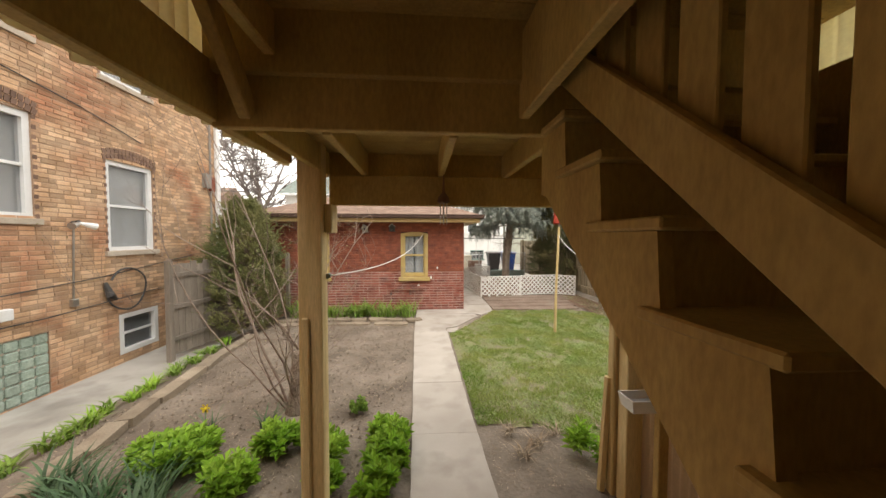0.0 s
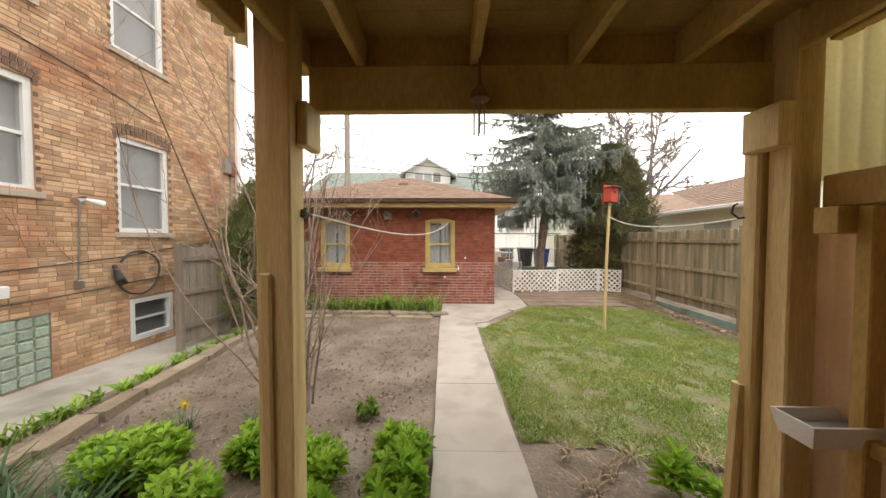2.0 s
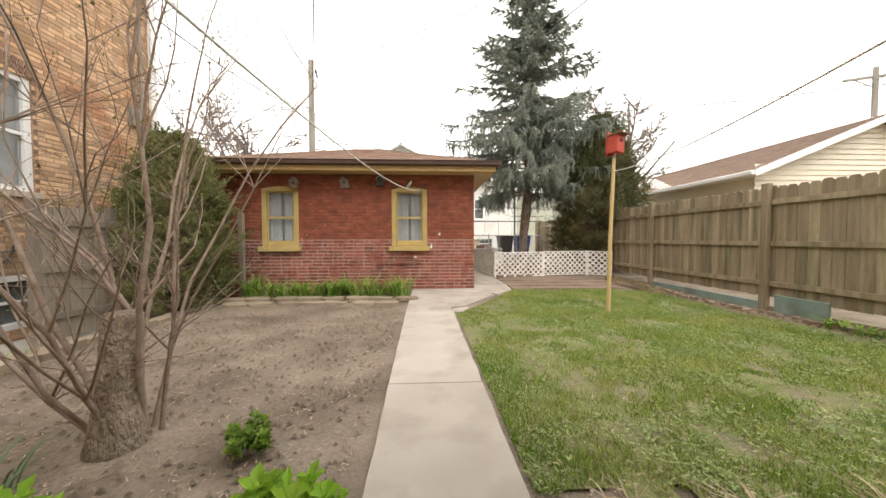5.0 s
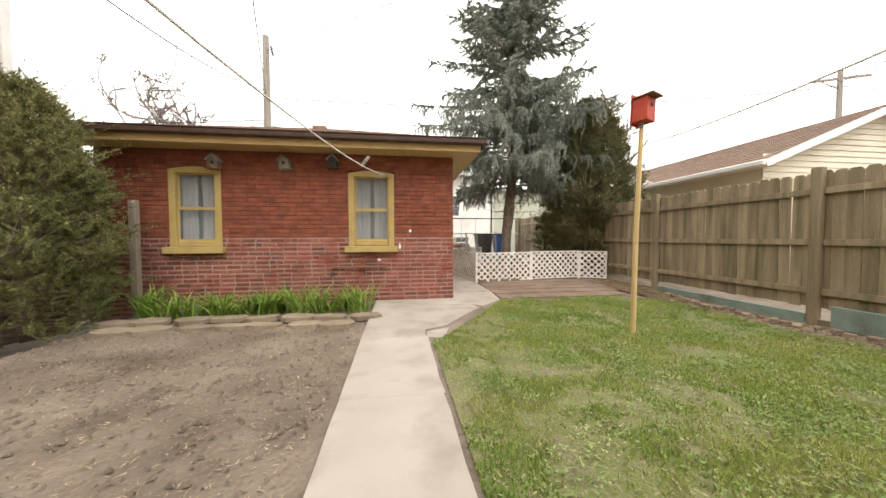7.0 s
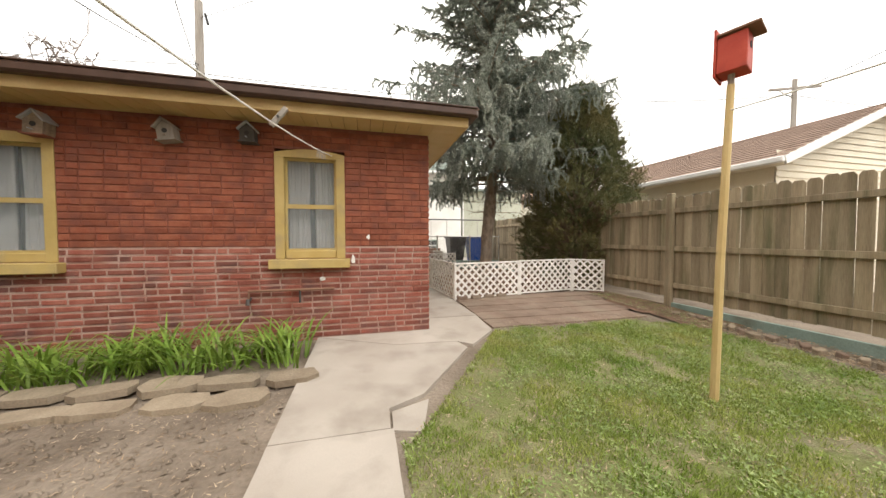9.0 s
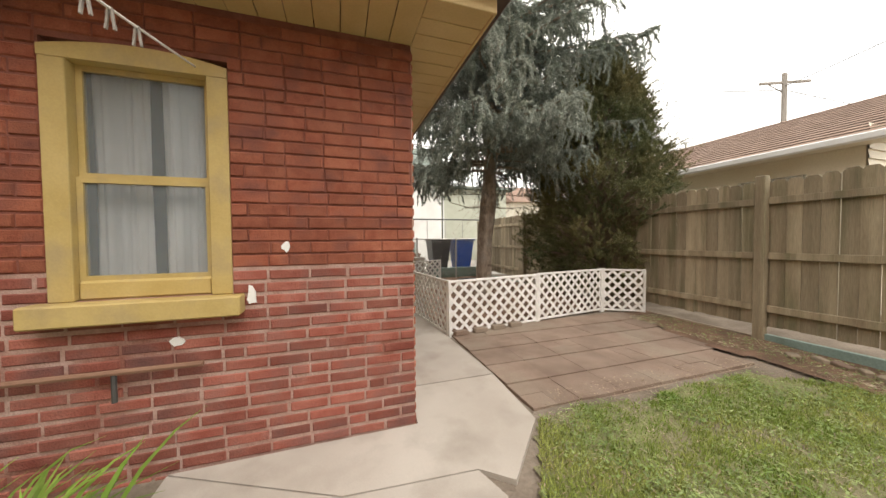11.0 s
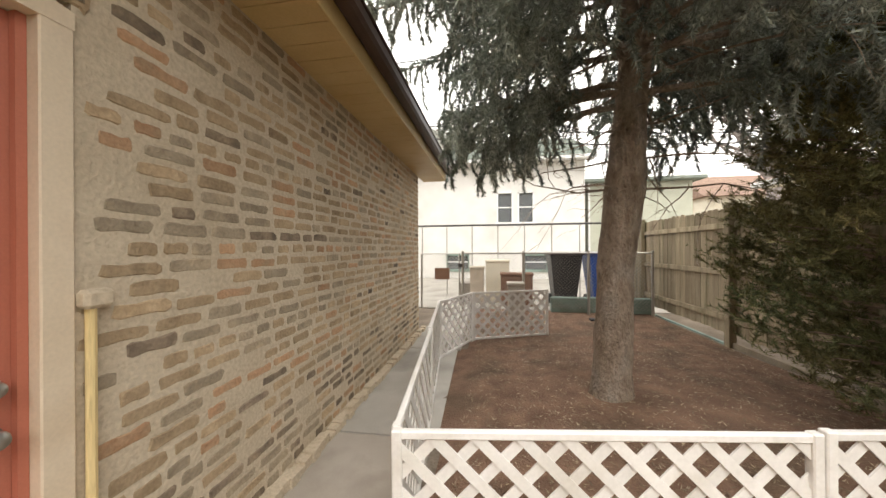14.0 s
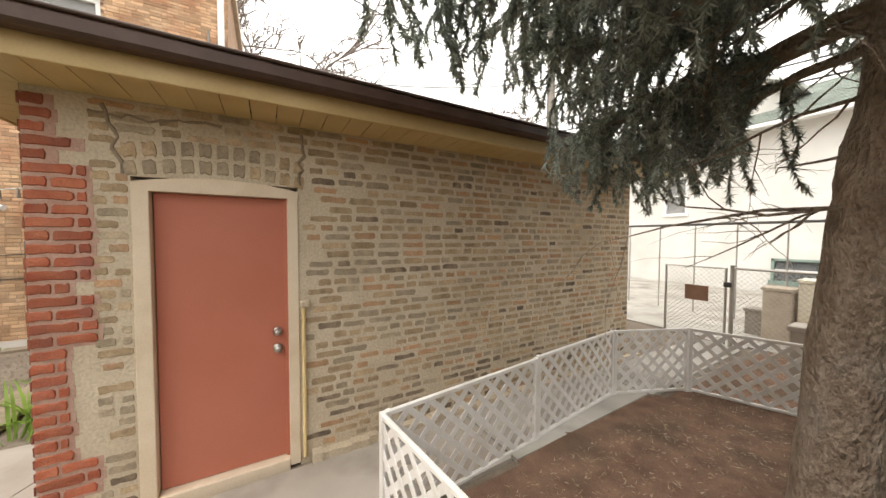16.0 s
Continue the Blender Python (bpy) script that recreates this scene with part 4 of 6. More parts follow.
part("bundle", Geo().tube([(NX + 0.05, 7.3, 1.3), (NX + 0.08, 7.36, 1.05), (NX + 0.06, 7.5, 0.95)], [0.03, 0.07, 0.03], 8), M_IRON, hose)
for pts in ([(NX + 0.03, 3.5, 1.15), (NX + 0.03, 5.6, 1.3), (NX + 0.03, 7.3, 1.42), (NX + 0.03, 9.6, 1.7)], [(NX + 0.03, 3.5, 0.82), (NX + 0.03, 6.4, 0.86), (NX + 0.03, 8.6, 1.0)], [(NX + 0.03, 4.5, 4.9), (NX + 0.03, 7.0, 4.5), (NX + 0.03, 8.2, 4.2)]):
    tagged(part("wall_cable", Geo().tube(pts, 0.010, 5), M_IRON), "thin cable strung along the brick wall", "cable")
tagged(part("meter_box", Geo().box(NX, 5.68, 0.95, NX + 0.09, 5.92, 1.12, 0.01), M_WPAINT), "small white utility box on the brick wall", "box")
ds = thing("downspout", "white downspout and grey conduit at the house corner", "pipe")
part("pipe", Geo().box(NX + 0.005, 10.62, 0.0, NX + 0.10, 10.76, 8.5, 0.015), M_WPAINT, ds)
part("conduit", Geo().tube([(NX + 0.03, 10.42, 0.2), (NX + 0.03, 10.42, 7)], 0.03, 7), M_UTIL, ds)
part("service_box", Geo().box(NX, 10.1, 3.55, NX + 0.12, 10.34, 3.95, 0.01), M_UTIL, ds)
part("service_box", Geo().box(NX, 10.36, 3.5, NX + 0.1, 10.52, 3.9, 0.01), M_RED, ds)
ann = thing("brick_annex", "low tan brick annex of the house behind the shrub", "house")
part("wall", Geo().box(-9, 10.84, -0.5, -5.7, 13.5, 2.6), M_NB_MORTAR, ann)
part("roof", Geo().box(-9.2, 10.84, 2.6, -5.5, 13.7, 2.75), M_SILL, ann)

# ---------------- porch ----------------
porch = thing("porch", "tan painted timber porch frame with corrugated plastic panels", "porch")


def timber(name, p, q, w, h, m=M_PORCH, b=0.006, label=""):
    return part(name, Geo().bar(p, q, w, h, b), m, porch, label)


part("post", Geo().box(-0.35, 3.18, -0.1, -0.185, 3.32, 2.86, 0.008), M_PORCHL, porch)
part("post_batten", Geo().box(-0.325, 3.155, -0.1, -0.27, 3.178, 1.62, 0.01), M_PORCHL, porch)
part("post_block", Geo().box(-0.183, 3.24, 2.22, -0.13, 3.40, 2.43, 0.006), M_PORCHL, porch)
part("post", Geo().box(2.17, 3.28, -0.1, 2.31, 3.40, 2.86, 0.008), M_PORCHL, porch)
part("post", Geo().box(2.135, 3.405, -0.1, 2.30, 3.50, 2.43, 0.012), M_PORCHL, porch)
part("post_block", Geo().box(2.09, 3.27, 2.22, 2.168, 3.46, 2.43, 0.006), M_PORCHL, porch)
g = Geo()
pts = [(2.085 + 0.05 * z, 3.48, z - 0.05) for z in [k * 0.13 for k in range(9)]]
part("split_trim", Geo().tube(pts, [0.035] * 9, 6), M_PORCHL, porch)
timber("beam", (-0.185, 3.41, 2.55), (2.20, 3.41, 2.55), 0.06, 0.228)
timber("rim_board", (-0.36, 3.47, 2.76), (2.30, 3.47, 2.76), 0.035, 0.19)
for x in (-0.22, 0.08, 0.675, 1.19, 1.74, 2.2):
    timber("joist", (x, 2.43, 2.757), (x, 3.45, 2.757), 0.045, 0.18)
for k in range(9):
    a = 2.41 + k * 0.122
    part("ceiling_board", Geo().box(-0.40, a + 0.002, 2.852, 2.34, a + 0.12, 2.877), M_PORCH, porch)
timber("header", (-0.40, 2.40, 2.808), (2.30, 2.40, 2.808), 0.045, 0.268)
timber("header", (-0.40, 2.353, 3.035), (2.30, 2.353, 3.035), 0.045, 0.27, M_PORCH, 0.003)
timber("knee_brace", (-0.235, 2.372, 2.73), (-0.235, 2.0, 3.14), 0.05, 0.10)
timber("joist", (-0.12, 0.3, 3.05), (-0.12, 2.32, 3.05), 0.05, 0.18)
timber("joist", (1.0, 0.2, 2.93), (1.0, 2.37, 2.93), 0.05, 0.38)
for k in range(28):
    a = -1.28 + k * 0.13
    part("ceiling_board", Geo().box(-0.40, a + 0.002, 3.165, 2.34, a + 0.128, 3.19), M_PORCH, porch)
timber("side_beam", (-0.40, -1.3, 2.82), (-0.40, 3.17, 2.82), 0.06, 0.25)
timber("side_beam", (2.33, -1.3, 2.82), (2.33, 3.27, 2.82), 0.06, 0.25)
timber("cross_beam", (-0.40, -1.33, 2.82), (2.33, -1.33, 2.82), 0.06, 0.25)
for x in (-0.40, 2.33):
    part("post", Geo().box(x - 0.06, -1.45, -0.1, x + 0.06, -1.36, 3.1, 0.006), M_PORCH, porch)


def corrugated(p, q, z0, z1, m, name, amp=0.014, pitch=0.068, ragged=0.0):
    """A corrugated sheet standing between two ground points."""
    p, q = Vector((*p, 0)), Vector((*q, 0))
    d = q - p
    L = d.length
    ux = d / L
    nr = Vector((-ux.y, ux.x, 0))
    n = int(L / pitch * 8)
    g = Geo()
    for i in range(n + 1):
        u = L * i / n
        o = amp * math.sin(2 * math.pi * u / pitch)
        r = ragged * (noise.noise((u * 4, 0, 0)) + 0.6 * noise.noise((u * 15, 1, 0)))
        for off in (0.0, 0.003):
            for z in (z0 + r, z1):
                a = p + ux * u + nr * (o + off)
                g.v.append((a.x, a.y, z))
    for i in range(n):
        a, b = 4 * i, 4 * i + 4
        g.f += [(a, b, b + 1, a + 1), (a + 2, a + 3, b + 3, b + 2), (a, a + 2, b + 2, b)]
    return part(name, g, m, porch, "", True)


corrugated((2.36, -1.2), (2.36, 3.5), 0.02, 1.93, M_CORRB, "lower_panel", 0.016, 0.075)
corrugated((2.36, -1.2), (2.36, 3.5), 2.06, 3.4, M_CORR, "upper_panel", 0.016, 0.075)
corrugated((-0.45, -1.2), (-0.45, 3.3), 2.70, 3.6, M_CORR, "west_panel", 0.016, 0.075, 0.035)
corrugated((0.97, 3.56), (2.15, 3.56), 2.515, 2.75, M_CORR, "front_skirt", 0.012, 0.068, 0.008)
# added opaque boarding that keeps the side panels' light off the stair
part("side_boarding", Geo().box(2.286, -1.2, 0.0, 2.306, 2.34, 2.76), M_PORCH, porch)
timber("side_rail", (2.33, -1.2, 2.0), (2.33, 3.27, 2.0), 0.07, 0.15)
timber("side_rail", (2.325, -1.2, 0.90), (2.325, 3.10, 0.90), 0.045, 0.07)
timber("stud", (2.32, 3.10, -0.1), (2.32, 3.10, 1.92), 0.08, 0.06)
part("stud_block", Geo().box(2.20, 3.12, 1.80, 2.34, 3.22, 1.92, 0.006), M_PORCH, porch)
# out of view: deck above and rear wall, sized to cut light from the south
part("upper_floor", Geo().box(-0.5, -1.62, 3.30, 2.5, 2.42, 3.36), M_PORCH, porch)
structure("wall_rear_house", Geo().box(-3.6, -1.95, -0.2, 6.9, -1.65, 8.0), M_NB_MORTAR, "unseen plain rear house wall behind the porch, widened to cut light from the south", "wall")


# added wall out of view; darkens the porch by closing its open west side
structure("wall_porch_side", Geo().box(-0.80, -1.65, -0.2, -0.52, 0.80, 3.29), M_NB_MORTAR, "unseen wall added beside the rear of the porch to block light from the west", "wall")


def stair():
    s = thing("porch_stair", "tan painted wooden stair with closed risers and a slatted rail", "stair")
    x0, x1, rise, run = 1.11, 2.20, 0.228, 0.262
    nose = lambda k: 2.165 - run * k
    top = lambda k: 2.70 - rise * k
    for x in (x0, x1):
        poly = []
        for k in range(0, 12):
            poly += [(nose(k) + run, top(k) - 0.035), (nose(k) + 0.02, top(k) - 0.035)]
        poly.append((nose(11) + 0.02, 0.0))
        poly.append((-0.36, 0.0))
        poly.append((2.36, 2.38))
        poly.append((2.427, 2.40))
        poly[0] = (2.427, top(0) - 0.035)
        m = len(poly)
        g = Geo().add([(x, u, v) for u, v in poly] + [(x + 0.04, u, v) for u, v in poly], [tuple(range(m)), tuple(range(2 * m - 1, m - 1, -1))] + [(k, m + k, m + (k + 1) % m, (k + 1) % m) for k in range(m)])
        part("stringer", g, M_PORCH, s)
    for k in range(0, 12):
        part("tread", Geo().box(x0 - 0.03, nose(k) - 0.03, top(k) - 0.033, x1 + 0.07, min(nose(k) + run + 0.05, 2.37), top(k), 0.006), M_PORCH, s)
        if k < 11:
            part("riser", Geo().box(x0 + 0.042, nose(k) + 0.021, top(k + 1) + 0.001, x1 - 0.002, nose(k) + 0.04, top(k) - 0.034), M_PORCH, s)
    line = lambda y, o: 2.11 + o + 0.87 * (y - 1.268)
    part("rail_board", Geo().bar((x0 - 0.01, -0.55, line(-0.55, 0)), (x0 - 0.01, 2.33, line(2.33, 0)), 0.04, 0.13, 0.005), M_PORCH, s)
    part("hand_rail", Geo().bar((x0 + 0.02, -0.55, line(-0.55, 0.75)), (x0 + 0.02, 2.2, line(2.2, 0.75)), 0.08, 0.05, 0.006), M_PORCH, s)
    for k in range(19):
        y = -0.45 + k * 0.152
        zt = min(line(y, 0.74), 3.155)
        if zt - line(y, 0.0) > 0.12:
            part("baluster", Geo().box(x0 + 0.015, y, line(y, 0.0), x0 + 0.035, y + 0.105, zt, 0.004), M_PORCH, s)


stair()
tray = thing("plastic_tray", "white plastic tray fixed to the porch post", "tray", (2.06, 3.06, 0.89))
g = Geo()
o, i = [(0.02, 0.02), (0.33, 0.02), (0.33, 0.16), (0.02, 0.16)], None
rim = [(0, 0), (0.35, 0), (0.35, 0.18), (0, 0.18)]
inn = [(0.012, 0.012), (0.338, 0.012), (0.338, 0.168), (0.012, 0.168)]
flo = [(0.03, 0.03), (0.32, 0.03), (0.32, 0.15), (0.03, 0.15)]
vs = [(*p, 0) for p in o] + [(*p, 0.10) for p in rim] + [(*p, 0.10) for p in inn] + [(*p, 0.015) for p in flo]
fs = [(3, 2, 1, 0), (12, 13, 14, 15)]
for a in (0, 4, 8):
    fs += [(a + k, a + (k + 1) % 4, a + 4 + (k + 1) % 4, a + 4 + k) for k in range(4)]
part("tub", g.add(vs, fs), M_WPAINT, tray)
part("contents", Geo().box(0.035, 0.035, 0.016, 0.315, 0.145, 0.05), M_SHADE, tray)
chime = thing("wind_chime", "small bell and chime hung from the porch beam", "chime", (0.69, 3.32, 2.43))
part("bell", Geo().tube([(0, 0, 0.24), (0, 0, 0.10), (0, 0, 0.07), (0, 0, 0.03), (0, 0, 0.02)], [0.004, 0.012, 0.04, 0.05, 0.03], 10), M_CARD, chime)
for k in range(4):
    part("rod", Geo().tube([(0.025 * math.cos(k * 1.57), 0.025 * math.sin(k * 1.57), 0.02), (0.025 * math.cos(k * 1.57), 0.025 * math.sin(k * 1.57), -0.14)], 0.004, 6), M_METAL, chime)
part("hook", Geo().tube([(0, 0, 0.24), (0, 0.02, 0.27), (0, 0.06, 0.22)], 0.003, 5), M_IRON, chime)


def strand(name, p, q, sag, r, m, label, n=14):
    pts = []
    for k in range(n + 1):
        f = k / n
        a = Vector(p).lerp(Vector(q), f)
        pts.append((a.x, a.y, a.z - 4 * sag * f * (1 - f)))
    return tagged(part(name, Geo().tube(pts, r, 5), m), label, name.replace("_", " "))


strand("clothes_line", (-0.16, 3.34, 1.90), (0.55, GY0 - 0.02, 2.28), 0.22, 0.006, M_ROPE, "white clothes line from the porch post to the garage")
strand("clothes_line", (2.20, 3.52, 1.90), (3.73, 8.10, 2.24), 0.12, 0.006, M_ROPE, "white clothes line from the porch post to the bird pole")
pull = thing("pulley", "blue green line pulley on the porch post", "pulley", (-0.175, 3.30, 1.90))
part("wheel", Geo().tube([(0.0, -0.02, 0), (0.0, 0.02, 0)], 0.02, 12), M_TEAL, pull)
hk = thing("line_hook", "bent dark iron hook on the porch post", "hook", (2.165, 3.47, 1.90))
part("hook", Geo().tube([(0, 0, 0), (-0.05, 0.02, -0.01), (-0.08, 0.03, 0.02), (-0.07, 0.03, 0.06), (-0.05, 0.03, 0.07)], 0.006, 6), M_IRON, hk)
sp = thing("line_spreader", "grey wooden spreader clipped to the clothes line", "spreader", (0.38, 8.62, 2.07))
part("bar", Geo().bar((-0.05, 0, -0.06), (0.05, 0, 0.07), 0.03, 0.035, 0.004), M_GREYWOOD, sp)
part("clip", Geo().tube([(0.0, -0.03, 0.0), (0.0, 0.03, 0.0)], 0.008, 6), M_IRON, sp)
for k, f in enumerate((0.90, 0.915, 0.935)):
    p = Vector((-0.16, 3.34, 1.90)).lerp(Vector((0.55, GY0, 2.28)), f)
    c = thing("clothes_peg", "grey wooden clothes peg on the line", "peg", (p.x, p.y, p.z - 4 * 0.22 * f * (1 - f)), group="pegs on the line")
    part("leg", Geo().bar((-0.004, 0, 0.01), (-0.014, 0, -0.075), 0.01, 0.008), M_GREYWOOD, c)
    part("leg", Geo().bar((0.004, 0, 0.01), (0.014, 0, -0.075), 0.01, 0.008), M_GREYWOOD, c)


# ---------------- plants ----------------
def blades(g, x, y, n, length, width, spread, droop, rng, z=None):
    """Arching strap leaves from one root."""
    z = gz(x, y) if z is None else z
    for _ in range(n):
        a, L = rng.uniform(0, 6.283), length * rng.uniform(0.6, 1.1)
        bx, by = x + rng.uniform(-1, 1) * spread * 0.3, y + rng.uniform(-1, 1) * spread * 0.3
        dx, dy = math.cos(a), math.sin(a)
        out = spread * rng.uniform(0.4, 1.1)
        w = width * rng.uniform(0.7, 1.2)
        k0 = len(g.v)
        for i in range(5):
            f = i / 4
            r = out * f ** 1.4
            h = L * (f - droop * f * f * 0.75)
            ww = w * (1 - f) ** 0.6 * (0.7 + 0.6 * min(f * 3, 1)) + 0.0008
            g.v.append((bx + dx * r - dy * ww, by + dy * r + dx * ww, z + h))
            g.v.append((bx + dx * r + dy * ww, by + dy * r - dx * ww, z + h))
        g.f += [(k0 + 2 * i, k0 + 2 * i + 1, k0 + 2 * i + 3, k0 + 2 * i + 2) for i in range(4)]


def leafy_clump(name, label, category, x, y, r, h, n, m, rng, L=0.11, W=0.022, group=""):
    """A mound of upright stems with lance leaves in whorls."""
    g = Geo()
    for _ in range(n):
        a, q = rng.uniform(0, 6.283), r * math.sqrt(rng.uniform(0, 1))
        sx, sy = x + q * math.cos(a), y + q * math.sin(a)
        hh = h * rng.uniform(0.6, 1.05) * (1 - 0.35 * (q / r) ** 2)
        lean = (math.cos(a) * q * 0.35, math.sin(a) * q * 0.35)
        for lev in range(5):
            f = 0.35 + 0.65 * lev / 4
            for k in range(4):
                b = k * 1.571 + lev * 0.8 + rng.uniform(-0.3, 0.3)
                up = rng.uniform(0.25, 0.8) + (lev == 4) * 0.7
                d = Vector((math.cos(b), math.sin(b), up)).normalized()
                o = Vector((sx + lean[0] * f, sy + lean[1] * f, gz(x, y) + hh * f))
                s = Vector((-math.sin(b), math.cos(b), 0)) * W * rng.uniform(0.7, 1.2)
                t = o + d * L * rng.uniform(0.7, 1.15)
                mid = o.lerp(t, 0.5) + Vector((0, 0, 0.012))
                t.z -= 0.02
                g.add([o, mid + s, t, mid - s], [(0, 1, 2), (0, 2, 3)])
    ob = part(name, g, m)
    return tagged(ob, label, category, group)


rng = random.Random(4)
for x, y, r, h in ((0.17, 4.20, 0.15, 0.25), (0.19, 3.86, 0.15, 0.25), (0.13, 3.55, 0.12, 0.22), (-0.40, 3.95, 0.12, 0.30), (-0.95, 4.10, 0.14, 0.30), (-1.12, 3.62, 0.15, 0.28), (-0.70, 4.2, 0.08, 0.26), (-0.33, 3.55, 0.10, 0.24), (-1.72, 3.92, 0.22, 0.32), (-2.1, 4.05, 0.15, 0.2)):
    leafy_clump("leafy_perennial", "bright green leafy spring perennial in the soil", "plant", x, y, r, h, int(34 * (r / 0.15) ** 2), M_LEAF, rng, group="bright perennials by the porch")
for x, y, r, h in ((2.12, 3.88, 0.07, 0.30), (2.3, 3.7, 0.07, 0.22)):
    leafy_clump("leafy_perennial", "bright green shoots beside the porch post", "plant", x, y, r, h, 9, M_LEAF, rng, 0.13, 0.02, "shoots by the post")
leafy_clump("small_shrub", "small green weed in bare soil", "plant", -0.27, 4.82, 0.10, 0.17, 12, M_LILY, rng, 0.055, 0.016)


def strap_plant(label, x, y, n, L, W, spread, droop, m, group=""):
    g = Geo()
    blades(g, x, y, n, L, W, spread, droop, rng)
    tagged(part("strap_leaf_plant", g, m, None, "", True), label, "plant", group)


for x, y, n, L in ((-1.55, 3.3, 60, 0.55), (-1.95, 3.35, 60, 0.55), (-2.3, 3.55, 45, 0.5), (-1.35, 3.05, 40, 0.5), (-1.75, 3.6, 50, 0.5), (-2.6, 3.7, 45, 0.45)):
    strap_plant("blue green iris clump with upright blades", x, y, n, L, 0.012, 0.36, 0.5, M_IRIS, "iris clumps")
for x, y in ((-1.25, 4.55), (-1.05, 4.35), (-1.9, 4.5)):
    strap_plant("thin grey green bulb leaves", x, y, 26, 0.32, 0.005, 0.22, 0.5, M_IRIS, "bulb leaves")
for k in range(30):
    x = -3.1 + k * 0.113 + rnd(-0.05, 0.05)
    strap_plant("arching green day lily leaves in the stone bed", x, 9.85 + rnd(-0.16, 0.2), int(rnd(16, 34)), rnd(0.4, 0.85), 0.012, rnd(0.35, 0.65), rnd(0.5, 0.85), M_LILY, "day lilies by the garage")
for k in range(26):
    y = 3.9 + k * 0.2
    strap_plant("low green plant tuft by the gangway", -3.55 - 0.03 * k + rnd(-0.2, 0.2), y, 26, rnd(0.18, 0.36), 0.011, 0.24, 0.7, random.choice((M_LEAF, M_LILY, M_LILY)), "gangway bed plants")
for x, y in ((6.0, 6.9), (5.9, 6.5), (6.1, 6.1)):
    strap_plant("green bulb leaves at the fence foot", x, y, 28, 0.34, 0.014, 0.34, 0.85, M_LILY, "fence foot plants")
for x, y in ((1.55, 3.9), (1.75, 4.1), (2.0, 4.25), (2.6, 4.2), (1.5, 4.3)):
    g = Geo()
    blades(g, x, y, 34, 0.2, 0.004, 0.2, 0.8, rng)
    tagged(part("dry_tuft", g, M_DRY), "dry pale grass tuft in bare soil", "plant", "dry tufts")
daff = thing("daffodil", "single yellow daffodil with thin leaves", "flower", (-2.0, 4.67, gz(-2, 4.67)))
part("stem", Geo().tube([(0, 0, 0), (0.01, 0, 0.2)], 0.004, 5), M_LILY, daff)
g = Geo()
for k in range(6):
    a = k * 1.047
    g.add([(0.01, 0, 0.2), (0.01 + 0.045 * math.cos(a - 0.3), -0.01, 0.2 + 0.045 * math.sin(a - 0.3)), (0.01 + 0.06 * math.cos(a), -0.015, 0.2 + 0.06 * math.sin(a)), (0.01 + 0.045 * math.cos(a + 0.3), -0.01, 0.2 + 0.045 * math.sin(a + 0.3))], [(0, 1, 2, 3)])
part("bloom", g.tube([(0.01, 0, 0.2), (0.01, -0.04, 0.2)], [0.012, 0.02], 8), M_YFLOW, daff)

# grass and litter
r = np.random.RandomState(3)


def scatter_tris(name, pts, h, w, m, label, category, flat=False):
    n = len(pts)
    a = r.uniform(0, 6.283, n)
    hh = h * r.uniform(0.35, 1.5, n)
    ww = w * r.uniform(0.6, 1.3, n)
    lean = r.uniform(0.1, 0.9, n) * hh
    b = r.uniform(0, 6.283, n)
    v = np.zeros((n, 3, 3))
    p = np.array(pts)
    v[:, 0] = p + np.stack([np.cos(a) * ww, np.sin(a) * ww, 0 * a], 1)
    v[:, 1] = p - np.stack([np.cos(a) * ww, np.sin(a) * ww, 0 * a], 1)
    if flat:
        v[:, 2] = p + np.stack([np.cos(b) * hh, np.sin(b) * hh, r.uniform(0.0, 0.012, n)], 1)
        v[:, :, 2] += 0.004
    else:
        v[:, 2] = p + np.stack([np.cos(b) * lean, np.sin(b) * lean, hh], 1)
    me = bpy.data.meshes.new(name)
    me.from_pydata(v.reshape(-1, 3).tolist(), [], np.arange(3 * n).reshape(-1, 3).tolist())
    me.materials.append(m)
    return tagged(new(name, me), label, category, kind="stuff")


pts = []
while len(pts) < 155000:
    x, y = r.uniform(1.12, 6.2), r.uniform(4.0, 10.6)
    d = noise.noise((x * 1.3, y * 1.3, 7)) + 0.7 * noise.noise((x * 4, y * 4, 3)) + 0.5 * noise.noise((x * 11, y * 11, 5))
    if in_lawn(x, y) and r.uniform() < 0.56 + 1.25 * d:
        pts.append((x, y, gz(x, y)))
scatter_tris("grass", pts, 0.036, 0.0036, M_GRASS, "short uneven spring grass", "grass")
pts = []
while len(pts) < 30000:
    x, y = r.uniform(1.12, 6.2), r.uniform(3.5, 10.6)
    if x > 1.2 + max(0, y - 8.2) * 0.75:
        pts.append((x, y, gz(x, y) + 0.014))
scatter_tris("lawn_litter", pts, 0.032, 0.0045, M_DRY, "dry stalks and leaf bits in the lawn", "litter", True)
pts = [(x, y, gz(x, y) + 0.015) for x, y in zip(r.uniform(5.7, 6.36, 6000), r.uniform(4.6, 12.2, 6000))]
scatter_tris("fence_litter", pts, 0.045, 0.012, M_DRY, "brown dead leaves along the fence foot", "litter", True)
pts = []
while len(pts) < 36000:
    x, y = r.uniform(1.12, 6.2), r.uniform(4.0, 10.6)
    if in_lawn(x, y) and r.uniform() < 0.35 + 1.1 * noise.noise((x * 2.2, y * 2.2, 11)) + 0.10 * (x - 3.5):
        pts.append((x, y, gz(x, y) + r.uniform(0.012, 0.035)))
pts += [(x, y, gz(x, y) + 0.035) for x, y in zip(r.uniform(5.65, 6.3, 1400), r.uniform(9.6, 12.1, 1400))]
